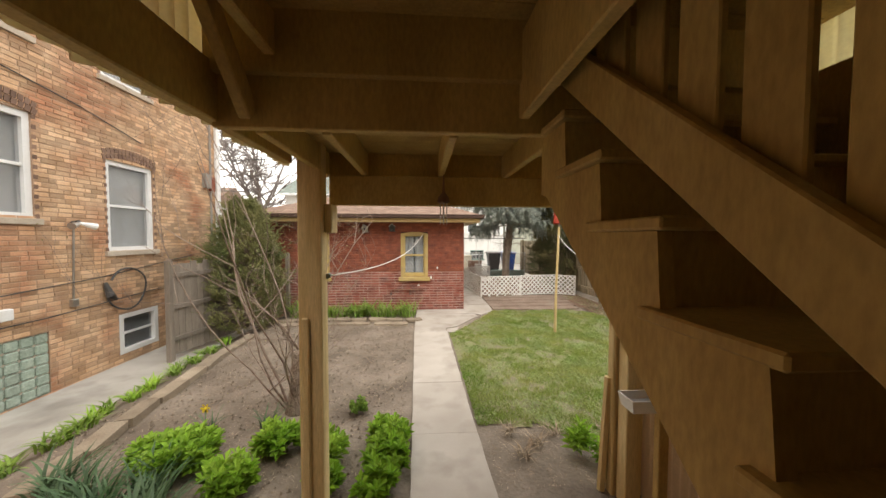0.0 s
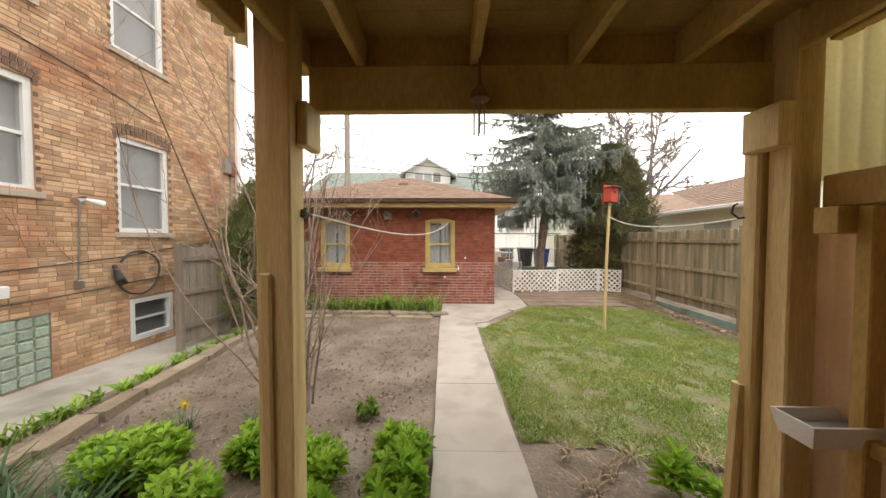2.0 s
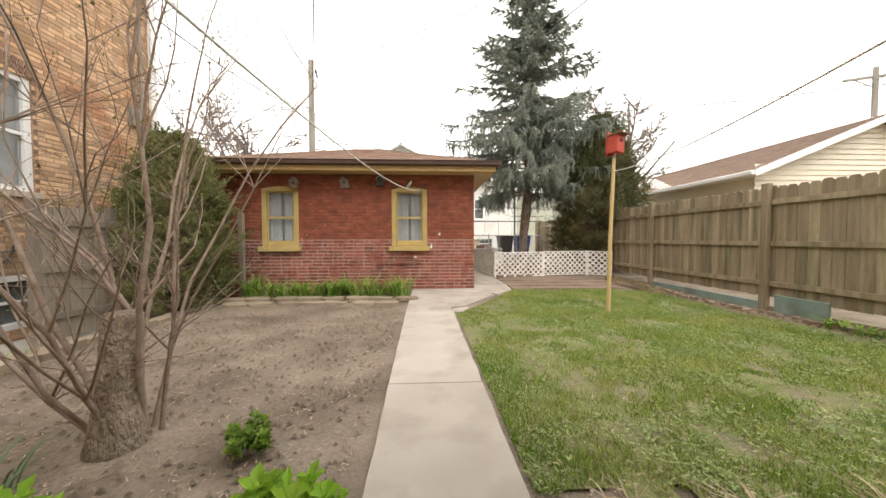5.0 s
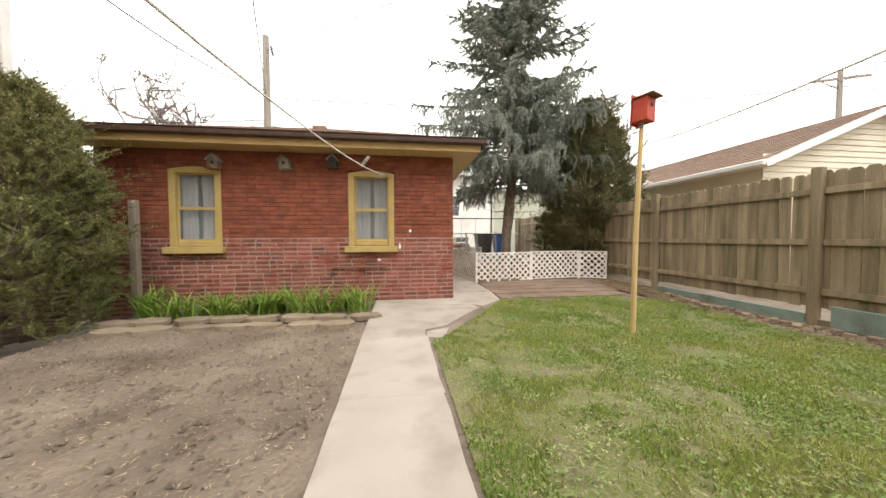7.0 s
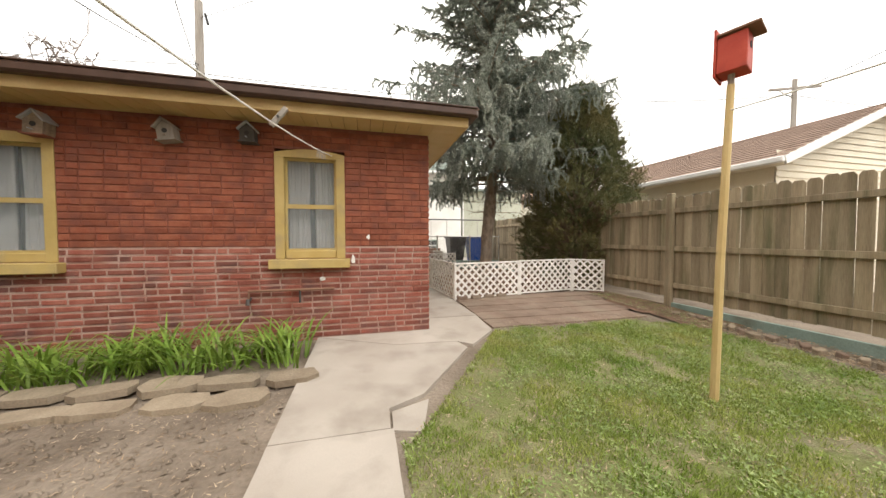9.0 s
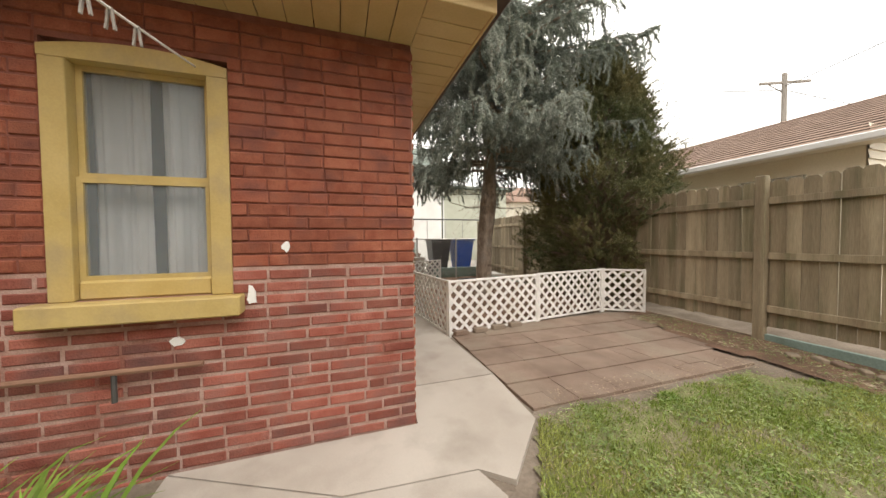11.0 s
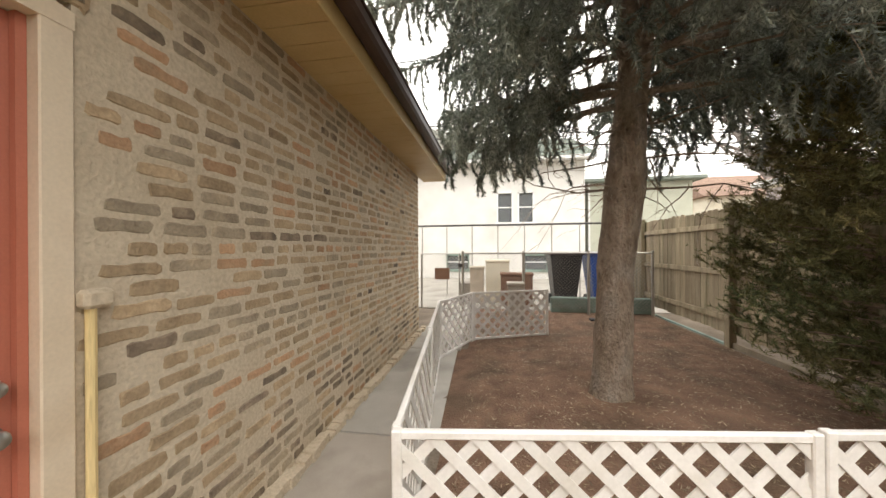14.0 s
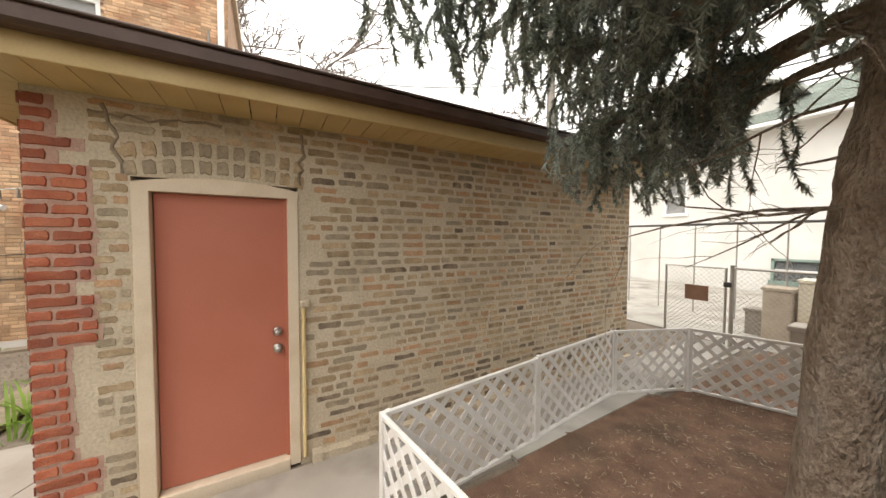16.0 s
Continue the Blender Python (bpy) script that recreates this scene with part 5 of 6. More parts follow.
scatter_tris("lawn_weeds", pts, 0.028, 0.008, M_WEED, "small broad leaved weeds in the lawn", "weeds", True)
pts = [(x, y, gz(x, y)) for x, y in zip(r.uniform(-3.3, 0.3, 15000), r.uniform(2.6, 9.1, 15000))]
scatter_tris("soil_litter", pts, 0.036, 0.0045, M_DRY, "dry stalks and leaf bits on the bare soil", "litter", True)
pts = [(x, y, gz(x, y) + 0.012) for x, y in zip(r.uniform(2.8, 6.3, 14000), r.uniform(12.6, 18.3, 14000))]
scatter_tris("needle_litter", pts, 0.035, 0.006, M_DRY, "fallen needles, cones and leaf bits under the spruce", "litter", True)
pts = [(x, y, gz(x, y)) for x, y in zip(r.uniform(-3.4, 0.3, 5000), r.uniform(2.6, 9.2, 5000))]
clod = Geo()
for x, y, z in pts[:2600]:
    s = rnd(0.006, 0.022)
    clod.add([(x - s, y - s, z - 0.004), (x + s, y - s * 0.6, z - 0.004), (x + s * 0.4, y + s, z - 0.004), (x, y, z + s * 0.9)], [(0, 1, 3), (1, 2, 3), (2, 0, 3)])
tagged(part("soil_clods", clod, M_SOIL), "crumbly clods of garden soil", "soil", kind="stuff")

# kerb stones of the west bed and flagstones of the garage bed
kerb = [Geo().box(-0.5, -0.5, -0.5, 0.5, 0.5, 0.5, 0.05).mesh("kerb_stone", M_STONE)]
a, b = Vector((-2.78, 3.6)), Vector((-3.42, 8.4))
for k in range(9):
    p = a.lerp(b, (k + 0.5) / 9)
    ob = tagged(new("kerb_stone", kerb[0]), "flat tan kerb stone edging the garden bed", "stone", "bed kerb stones")
    ob.matrix_basis = pose(p.x + rnd(-0.02, 0.02), p.y, gz(p.x, p.y) + 0.03, rnd(-2, 2), rnd(-3, 3), 8 + rnd(-4, 4)) @ Matrix.Diagonal((0.2, 0.51, 0.11, 1))
for row, (y, h) in enumerate(((9.36, 0.07), (9.08, 0.035))):
    for k in range(8):
        x = -3.05 + k * 0.47 + row * 0.2 + rnd(-0.05, 0.05)
        if x > 0.3:
            continue
        n = 7
        poly = []
        for i in range(n):
            t = 6.283 * i / n
            poly.append(((0.262 + rnd(-0.06, 0.0)) * math.copysign(abs(math.cos(t)) ** 0.55, math.cos(t)), (0.155 + rnd(-0.06, 0.01)) * math.copysign(abs(math.sin(t)) ** 0.6, math.sin(t))))
        ob = tagged(part("flagstone", Geo().prism(poly, -0.06, 0.0), M_STONE), "irregular flat flagstone edging the lily bed", "stone", "lily bed flagstones")
        ob.matrix_basis = pose(x, y + 0.12 * math.sin(k * 0.6) * 0.5, gz(x, y) + h, rnd(-2, 2), rnd(-2, 2), rnd(-8, 8))


# ---------------- bare shrub tree and stump ----------------
def limb(g, p, d, L, r0, rng, depth, tips, bend=0.25, lift=0.15, n=6, thin=0.0006):
    pts, rad = [p.copy()], [r0]
    for i in range(n):
        d = (d + Vector((rng.gauss(0, bend), rng.gauss(0, bend), rng.gauss(0, bend) + lift)) * 0.5).normalized()
        if p.y < 8 and p.x + d.x * (L / n) > -0.1:
            d = Vector((-abs(d.x), d.y, d.z))
        p = p + d * (L / n)
        pts.append(p.copy())
        rad.append(r0 * (1 - (0.75 if thin < 0.01 else 0.5) * (i + 1) / n))
    g.tube(pts, rad, 6 if r0 > 0.008 else 4, False)
    tips.append(pts[-1])
    if depth > 0:
        for k in range(rng.randint(3, 5)):
            i = rng.randint(1, n)
            nd = (d + Vector((rng.gauss(0, 0.8), rng.gauss(0, 0.8), rng.gauss(0.1, 0.45)))).normalized()
            limb(g, pts[i], nd, L * rng.uniform(0.3, 0.6), rad[i] * 0.62 + thin, rng, depth - 1, tips, bend, lift, 5, thin)


def bare_shrub():
    s = thing("bare_shrub", "multi stemmed bare shrub with budding twigs", "shrub", kind="")
    g, tips, q = Geo(), [], random.Random(11)
    for dx, dy, L, r0, bx in ((-0.4, 0.0, 2.7, 0.026, -1.2), (0.10, -0.15, 2.9, 0.024, -0.97), (-0.15, 0.4, 2.8, 0.022, -1.1), (0.25, 0.25, 2.2, 0.02, -0.95), (0.05, -0.4, 2.7, 0.02, -1.05), (-0.65, -0.15, 2.4, 0.018, -1.22), (-0.05, 0.05, 3.4, 0.02, -1.12), (0.12, 0.35, 3.2, 0.018, -1.02), (-0.3, -0.3, 3.0, 0.018, -1.15)):
        limb(g, Vector((bx, 5.05 + dy * 0.2, -0.05)), Vector((dx * 0.85, dy, 1.15)).normalized(), L * 1.18, r0 * 0.72, q, 3, tips, 0.22, 0.12, 8)
    for d, L in (((-0.6, -0.5, 0.7), 1.3), ((-0.85, 0.2, 0.7), 1.4), ((0.3, 0.6, 0.9), 0.9)):
        limb(g, Vector((-1.05, 5.05, 0.7)), Vector(d).normalized(), L, 0.012, q, 2, tips, 0.3, 0.05, 7)
    part("crown", g, M_TWIG, s, "", True)
    b = Geo()
    for t in tips:
        e = 0.0045
        b.add([t + Vector((e, 0, 0)), t + Vector((-e, e, 0)), t + Vector((-e, -e, 0)), t + Vector((0, 0, 2.4 * e))], [(0, 1, 3), (1, 2, 3), (2, 0, 3), (0, 2, 1)])
    tagged(part("buds", b, M_BUD, s, "pale swelling buds"), kind="stuff")


bare_shrub()
st = thing("tree_stump", "rough sawn tree stump among the shrub stems", "stump", (-1.06, 4.95, gz(-1, 4.93)))
g = Geo().tube([(0, 0, -0.1), (0, 0, 0.05), (0.01, 0.01, 0.3), (0.03, 0.02, 0.72), (0.03, 0.02, 0.74)], [0.17, 0.13, 0.10, 0.092, 0.075], 14)
part("trunk", g, M_BARK, st, "", True)


# ---------------- conifers ----------------
def needles(segs, per, L, w, rng, hang=0.0):
    """Needle triangles round twig segments (p, q); returns a mesh's vertices."""
    P = np.array([s[0] for s in segs])
    Q = np.array([s[1] for s in segs])
    n = len(P)
    f = rng.uniform(0, 1, (n, per, 1))
    base = P[:, None] + (Q - P)[:, None] * f
    ax = (Q - P) / np.maximum(np.linalg.norm(Q - P, axis=1, keepdims=True), 1e-6)
    d = rng.normal(size=(n, per, 3)) * 0.75 + ax[:, None] * 0.9
    d[:, :, 2] -= hang
    d /= np.linalg.norm(d, axis=2, keepdims=True)
    s = np.cross(d, rng.normal(size=(n, per, 3)))
    s /= np.linalg.norm(s, axis=2, keepdims=True)
    ln = L * rng.uniform(0.6, 1.2, (n, per, 1))
    v = np.stack([base + s * w, base - s * w, base + d * ln], 2)
    return v.reshape(-1, 3)


def foliage(name, segs, per, L, w, m, parent, seed, hang=0.0, label=""):
    v = needles(segs, per, L, w, np.random.RandomState(seed), hang)
    me = bpy.data.meshes.new(name)
    me.from_pydata(v.tolist(), [], np.arange(len(v)).reshape(-1, 3).tolist())
    me.materials.append(m)
    ob = new(name, me)
    ob.parent = parent
    return tagged(ob, label=label, kind="stuff")


def spruce():
    t = thing("spruce_tree", "tall old blue spruce with drooping branches and a bare lower trunk", "tree")
    q = random.Random(21)
    bx, by = 4.05, 14.1
    axis = lambda z: Vector((bx + 0.03 + 0.05 * math.sin(z * 0.9) + (0.10 * max(0, min(z - 1.2, 2.0))), by + 0.02 * math.sin(z), z))
    zs = [0.0, 0.12, 0.4, 0.9, 1.4, 1.8, 2.05, 2.3, 2.7, 3.3, 4.2, 5.5, 7, 9, 11, 13]
    rr = [0.21, 0.18, 0.155, 0.148, 0.148, 0.16, 0.165, 0.145, 0.125, 0.13, 0.12, 0.10, 0.075, 0.05, 0.03, 0.01]
    g = Geo()
    n = 28
    fine = []
    for i in range(len(zs) - 1):
        k = 6 if zs[i] < 3.3 else 2
        fine += [(zs[i] + (zs[i + 1] - zs[i]) * j / k, rr[i] + (rr[i + 1] - rr[i]) * j / k) for j in range(k)]
    g.tube([axis(z) for z, _ in fine], [r0 for _, r0 in fine], n)
    for i, p in enumerate(g.v):
        c = axis(p[2])
        o = Vector(p) - c
        k = 1 + 0.09 * noise.noise((p[0] * 9, p[1] * 9, p[2] * 5)) + 0.05 * noise.noise((p[0] * 26, p[1] * 26, p[2] * 14))
        g.v[i] = tuple(c + Vector((o.x * k, o.y * k, o.z)))
    part("trunk", g, M_BARK, t, "", True)
    limbs, hi, lo = Geo(), [], []
    up = Vector((0, 0, 1))
    z = 2.78
    while z < 11.3:
        f = (z - 2.7) / 8.7
        reach = 1.4 if z < 2.95 else 2.0 + 0.7 * max(0, min(1, (z - 3.0) / 1.6)) if z < 4.8 else max(0.3, 2.7 - (z - 4.8) * 0.36)
        for k in range(6 if z < 3.3 else 9 if z < 8 else 7):
            a = q.uniform(0, 6.283)
            L = reach * q.uniform(0.6, 1.12)
            o = axis(z + q.uniform(-0.12, 0.12))
            d = Vector((math.cos(a), math.sin(a), 0))
            rise, fall = 0.10 + 0.40 * f, 0.42 - 0.12 * f
            pts = []
            for i in range(9):
                s = i / 8
                pts.append(o + d * (L * s) + Vector((0.05 * math.sin(a * 3 + i), 0.05 * math.cos(a * 5 + i), L * (rise * s - fall * s * s + 0.20 * s ** 4))))
            limbs.tube(pts, [0.03 * (1 - f * 0.6) * (1 - 0.85 * i / 8) + 0.004 for i in range(9)], 5, False)
            tgt = lo if z < 4.9 else hi
            for i in range(1, 9):
                s = i / 8
                if s < 0.3 and z < 4.2:
                    continue
                for j in range(7 if z < 4.9 else 5):
                    p = pts[i].lerp(pts[i - 1], q.random())
                    side = d.cross(up) * (1 if j % 2 else -1) * q.uniform(0.4, 1.0)
                    tl = q.uniform(0.22, 0.5) * (1.12 - 0.5 * f) * (1.25 - 0.6 * s)
                    way = (side + d * q.uniform(0.4, 1.0)).normalized()
                    mid = p + way * tl * 0.5 + up * (q.uniform(-0.12, 0.04) * tl)
                    e = p + way * tl * 0.95 - up * (q.uniform(0.1, 0.55) * tl * (1.2 - 0.7 * f))
                    tgt += [(p, mid), (mid, e)]
                    if z < 5.6 and q.random() < 0.85:
                        h = e
                        for _ in range(q.randint(1, 3) if z < 4.6 else 1):
                            h2 = h + Vector((q.uniform(-0.07, 0.07), q.uniform(-0.07, 0.07), -q.uniform(0.08, 0.17)))
                            tgt.append((h, h2))
                            h = h2
            hi.append((pts[8], pts[8] + (pts[8] - pts[7]).normalized() * 0.14 + up * 0.05))
        z += 0.29 + 0.06 * f
    tagged(part("limb", limbs, M_BARK, t, "", True), kind="stuff")
    foliage("crown", hi, 50, 0.06, 0.010, M_SPRUCE, t, 1, 0.1, "grey blue needles in ragged tufts")
    foliage("lower_bough", lo, 58, 0.058, 0.0060, M_SPRUCE, t, 2, 0.35, "drooping grey green needle sprays")
    g = Geo()
    for k in range(16):
        a = q.uniform(0, 6.283)
        z = q.uniform(1.9, 3.2)
        limb(g, axis(z), Vector((math.cos(a), math.sin(a), -0.15)).normalized(), q.uniform(0.6, 1.5), 0.012, q, 2, [], 0.3, -0.08, 5)
    tagged(part("dead_twig", g, M_BARK, t, "bare dead twigs", True), kind="stuff")


spruce()


def bushy(name, label, x, y, h, rad, m, seed, n, per, low=0.15, L=0.06, w=0.006):
    """An upright conifer bush of many outward sprays."""
    t = thing(name, label, "shrub", (0, 0, 0))
    q = random.Random(seed)
    g = Geo().tube([(x, y, -0.1), (x + 0.03, y, h * 0.5), (x, y, h * 0.95)], [0.09, 0.05, 0.01], 8)
    segs = []
    for k in range(n):
        f = q.random() ** 0.8
        z = low + (h - low) * f
        prof = math.sin(min(1, 0.25 + f * 0.9) * math.pi * 0.94) ** 0.75 if f < 0.6 else (1 - f) ** 0.62 * 1.45
        a = q.uniform(0, 6.283)
        lump = 1 + 0.5 * noise.noise((math.cos(a) * 2.2, math.sin(a) * 2.2, z * 1.7 + seed)) + 0.3 * noise.noise((math.cos(a) * 5, math.sin(a) * 5, z * 4 + seed))
        R = rad * max(0.08, prof) * lump
        s = q.uniform(0.45, 1.0) ** 0.5
        p = Vector((x + math.cos(a) * R * s, y + math.sin(a) * R * s, z))
        d = Vector((math.cos(a + q.uniform(-0.5, 0.5)), math.sin(a + q.uniform(-0.5, 0.5)), q.uniform(0.1, 1.0))).normalized() * q.uniform(0.16, 0.34) * (2.0 if k % 7 == 0 else 1.0)
        segs += [(p, p + d), (p + d * 0.5, p + d * 0.5 + Vector((q.uniform(-0.12, 0.12), q.uniform(-0.12, 0.12), 0.08)))]
        if k % 9 == 0:
            g.tube([(x, y, z * 0.8), p.lerp(Vector((x, y, z * 0.85)), 0.4), p], [0.018, 0.012, 0.005], 4, False)
    part("trunk", g, M_TWIG, t, "", True)
    foliage("crown", segs, per, L, w, m, t, seed, -0.1)


bushy("cedar_shrub", "tall dark cedar bush with bronzed tips by the fence", 6.64, 13.7, 5.2, 1.24, M_CEDAR, 5, 7600, 50, 0.15, 0.05, 0.0048)
bushy("cedar_shrub", "dense green cedar bush beside the garage", -4.02, 9.30, 3.0, 0.76, M_YEW, 8, 3000, 40, -0.15, 0.05, 0.005)

# ---------------- chain link gate, bins and clutter at the alley ----------------
gate = thing("chain_link_gate", "galvanised chain link gate with a small brown plate", "gate")
GY = 18.2
part("frame", Geo().tube([(1.40, GY, 0.06), (1.40, GY, 1.30), (2.28, GY, 1.30), (2.28, GY, 0.06), (1.40, GY, 0.06)], 0.022, 8), M_METAL, gate)
part("plate", Geo().box(1.72, GY - 0.03, 0.72, 2.06, GY - 0.02, 0.98), M_CARD, gate)
part("latch", Geo().box(2.26, GY - 0.05, 1.0, 2.36, GY + 0.03, 1.08, 0.01), M_IRON, gate)


def mesh_wire(x0, x1, y, z0, z1, parent):
    g = Geo()
    s = 0.075
    n = int((x1 - x0 + z1 - z0) / s)
    H = z1 - z0
    for sgn in (1, -1):
        for i in range(n + 1):
            a = x0 - H + i * s
            p0, p1 = (a, z0), (a + H, z1)
            if sgn < 0:
                p0, p1 = (a, z1), (a + H, z0)
            lo, hi = max(0, (x0 - a) / H), min(1, (x1 - a) / H)
            if hi - lo > 0.02:
                g.bar((p0[0] + H * lo, y, p0[1] + (p1[1] - p0[1]) * lo), (p0[0] + H * hi, y, p0[1] + (p1[1] - p0[1]) * hi), 0.004, 0.004)
    tagged(part("wire_mesh", g, M_METAL, parent), kind="stuff")


mesh_wire(1.40, 2.28, GY, 0.06, 1.30, gate)
cl = thing("chain_link_fence", "galvanised chain link fence along the alley", "fence")
for x in (2.36, 3.7, 5.05, 6.3):
    part("post", Geo().tube([(x, GY, -0.1), (x, GY, 1.36)], 0.03, 8), M_METAL, cl)
part("top_rail", Geo().tube([(2.36, GY, 1.31), (6.3, GY, 1.31)], 0.02, 8), M_METAL, cl)
mesh_wire(2.36, 6.3, GY, 0.1, 1.30, cl)
rail = thing("pipe_railing", "tall dark pipe railing behind the alley", "railing")
part("top_rail", Geo().tube([(-8, 20.6, 2.12), (7.2, 20.6, 2.12)], 0.028, 8), M_IRON, rail)
for k in range(20):
    part("upright", Geo().tube([(-7.6 + k * 0.77, 20.6, 0.0), (-7.6 + k * 0.77, 20.6, 2.12)], 0.016, 6), M_METAL, rail)


def bin_(x, y, m, label):
    b = thing("wheeled_bin", label, "bin", (x, y, 0.02))
    g = Geo()
    lo = [(-0.24, -0.26), (0.24, -0.26), (0.24, 0.26), (-0.24, 0.26)]
    hi = [(-0.36, -0.38), (0.36, -0.38), (0.36, 0.38), (-0.36, 0.38)]
    g.add([(*p, 0.1) for p in lo] + [(*p, 1.22) for p in hi], [(3, 2, 1, 0), (4, 5, 6, 7)] + [(k, (k + 1) % 4, 4 + (k + 1) % 4, 4 + k) for k in range(4)])
    part("body", g, m, b)
    part("lid", Geo().box(-0.4, -0.43, 1.225, 0.4, 0.42, 1.30, 0.02), m, b)
    part("handle", Geo().tube([(-0.3, 0.46, 1.2), (0.3, 0.46, 1.2)], 0.018, 6), m, b)
    for s in (-1, 1):
        part("wheel", Geo().tube([(s * 0.25, 0.26, 0.12), (s * 0.31, 0.26, 0.12)], 0.13, 14), M_BLACK, b)


bin_(5.62, 19.2, M_BLUE, "blue plastic wheeled bin in the alley")
bin_(4.75, 19.25, M_BLACK, "black plastic wheeled bin in the alley")
tagged(part("landscape_timber", Geo().box(4.3, 18.32, 0.0, 6.35, 18.45, 0.34, 0.02), M_TEAL), "green painted timber along the fence foot", "timber")
tagged(part("drain_grate", Geo().box(4.9, 17.5, 0.0, 5.6, 17.66, 0.05, 0.008), M_BLACK), "black grate lying in the soil", "grate")
for x, y, w, d, h, m, lb in ((2.62, 19.4, 0.36, 0.36, 0.95, M_SILL, "tall pale concrete planter in the alley"), (3.15, 19.5, 0.6, 0.4, 1.12, M_SIDING, "cream painted cabinet in the alley"), (3.6, 19.0, 0.75, 0.3, 0.82, M_CARD, "brown board box in the alley"), (2.3, 19.6, 0.3, 0.3, 0.5, M_UTIL, "grey concrete block in the alley"), (3.45, 17.0, 0.28, 0.28, 0.8, M_WALK, "pale concrete pedestal by the lattice")):
    o = thing("planter_box", lb, "box", (x, y, 0.0))
    part("body", Geo().box(-w / 2, -d / 2, -0.02, w / 2, d / 2, h - 0.06, 0.012), m, o)
    part("rim", Geo().box(-w / 2 - 0.02, -d / 2 - 0.02, h - 0.06, w / 2 + 0.02, d / 2 + 0.02, h, 0.01), m, o)

# ---------------- houses beyond ----------------
hs = thing("white_house", "white stucco house with a green shingled roof and dormer", "house")
HY = 26.0
H_HOLES = [(3.2, 3.95, 2.6, 4.05), (4.15, 4.9, 2.6, 4.05), (-2.4, -1.6, 2.75, 4.2), (0.8, 1.9, 0.4, 1.15), (4.4, 5.5, 0.4, 1.15)]
g = Geo()
for a, b, c, d in rects(-10, 7.1, -0.1, 5.4, H_HOLES):
    g.box(a, HY, c, b, HY + 0.25, d)
part("wall", g, M_STUCCO, hs)
part("side_wall", Geo().box(6.85, HY + 0.25, -0.1, 7.1, HY + 9, 5.4), M_STUCCO, hs)
for k, (a, b, c, d) in enumerate(H_HOLES):
    w = part("window", Geo().box(a, HY - 0.03, c, a + 0.07, HY + 0.1, d).box(b - 0.07, HY - 0.03, c, b, HY + 0.1, d).box(a, HY - 0.03, d - 0.07, b, HY + 0.1, d).box(a - 0.05, HY - 0.06, c - 0.08, b + 0.05, HY + 0.1, c + 0.04), M_WPAINT if k < 3 else M_TEAL, hs)
    part("pane", Geo().box(a + 0.07, HY + 0.05, c + 0.04, b - 0.07, HY + 0.055, d - 0.07), M_NBGLASS, w)
    part("sash_rail", Geo().box(a + 0.07, HY + 0.03, (c + d) / 2 - 0.02, b - 0.07, HY + 0.07, (c + d) / 2 + 0.03), M_WPAINT, w)
    part("backing", Geo().box(a, HY + 0.2, c, b, HY + 0.21, d), M_DARK if k != 2 else M_CURTAIN, w)
part("gutter", Geo().box(-10.3, HY - 0.62, 5.32, 7.5, HY - 0.5, 5.46, 0.02), M_WPAINT, hs)
part("eave", Geo().box(-10.3, HY - 0.5, 5.40, 7.5, HY + 0.2, 5.44), M_WPAINT, hs)
g = Geo()
for k in range(24):
    f0, f1 = k / 24, (k + 1) / 24
    for i in range(48):
        a, b = -10.3 + i * 17.8 / 48, -10.3 + (i + 1) * 17.8 / 48
        y0, y1, z0, z1 = HY - 0.62 + 4.9 * f0, HY - 0.62 + 4.9 * f1, 5.47 + 2.35 * f0, 5.47 + 2.35 * f1
        g.add([(a, y0, z0 + 0.02), (b, y0, z0 + 0.02), (b, y1, z1), (a, y1, z1), (a, y0, z0), (b, y0, z0)], [(0, 1, 2, 3), (4, 5, 1, 0)])
part("roof", g, M_GREENROOF, hs, "green grey shingles")
part("roof_back", Geo().add([(-10.3, HY + 4.28, 7.82), (7.5, HY + 4.28, 7.82), (7.5, HY + 9, 5.4), (-10.3, HY + 9, 5.4)], [(0, 1, 2, 3)]), M_GREENROOF, hs)
part("gable_end", Geo().add([(7.05, HY, 5.4), (7.05, HY + 9, 5.4), (7.05, HY + 4.28, 7.78)], [(0, 1, 2)]), M_STUCCO, hs)
dm = part("dormer", Geo().add([(-3.1, HY + 0.9, 5.9), (0.7, HY + 0.9, 5.9), (0.7, HY + 0.9, 7.0), (-1.2, HY + 0.9, 8.05), (-3.1, HY + 0.9, 7.0)], [(0, 1, 2, 3, 4)]).box(-3.1, HY + 0.9, 5.9, -3.0, HY + 4, 7.0).box(0.6, HY + 0.9, 5.9, 0.7, HY + 4, 7.0), M_STUCCO, hs)
for s in (-1, 1):
    part("roof", Geo().box(-1.35, HY + 0.35, -0.05, 1.35, HY + 4.2, 0.05, 0, Matrix.Translation((-1.2 + s * 1.12, 0, 7.50)) @ Matrix.Rotation(s * radians(29), 4, "Y")), M_WPAINT, dm)
for k in range(3):
    part("window", Geo().box(-2.2 + k * 0.72, HY + 0.86, 6.35, -1.6 + k * 0.72, HY + 0.9, 7.05, 0.01), M_NBGLASS, dm)
    part("window_trim", Geo().box(-2.27 + k * 0.72, HY + 0.85, 6.27, -2.2 + k * 0.72, HY + 0.9, 7.12), M_WPAINT, dm)
gh = thing("green_house", "pale green clapboard house beyond the alley", "house")
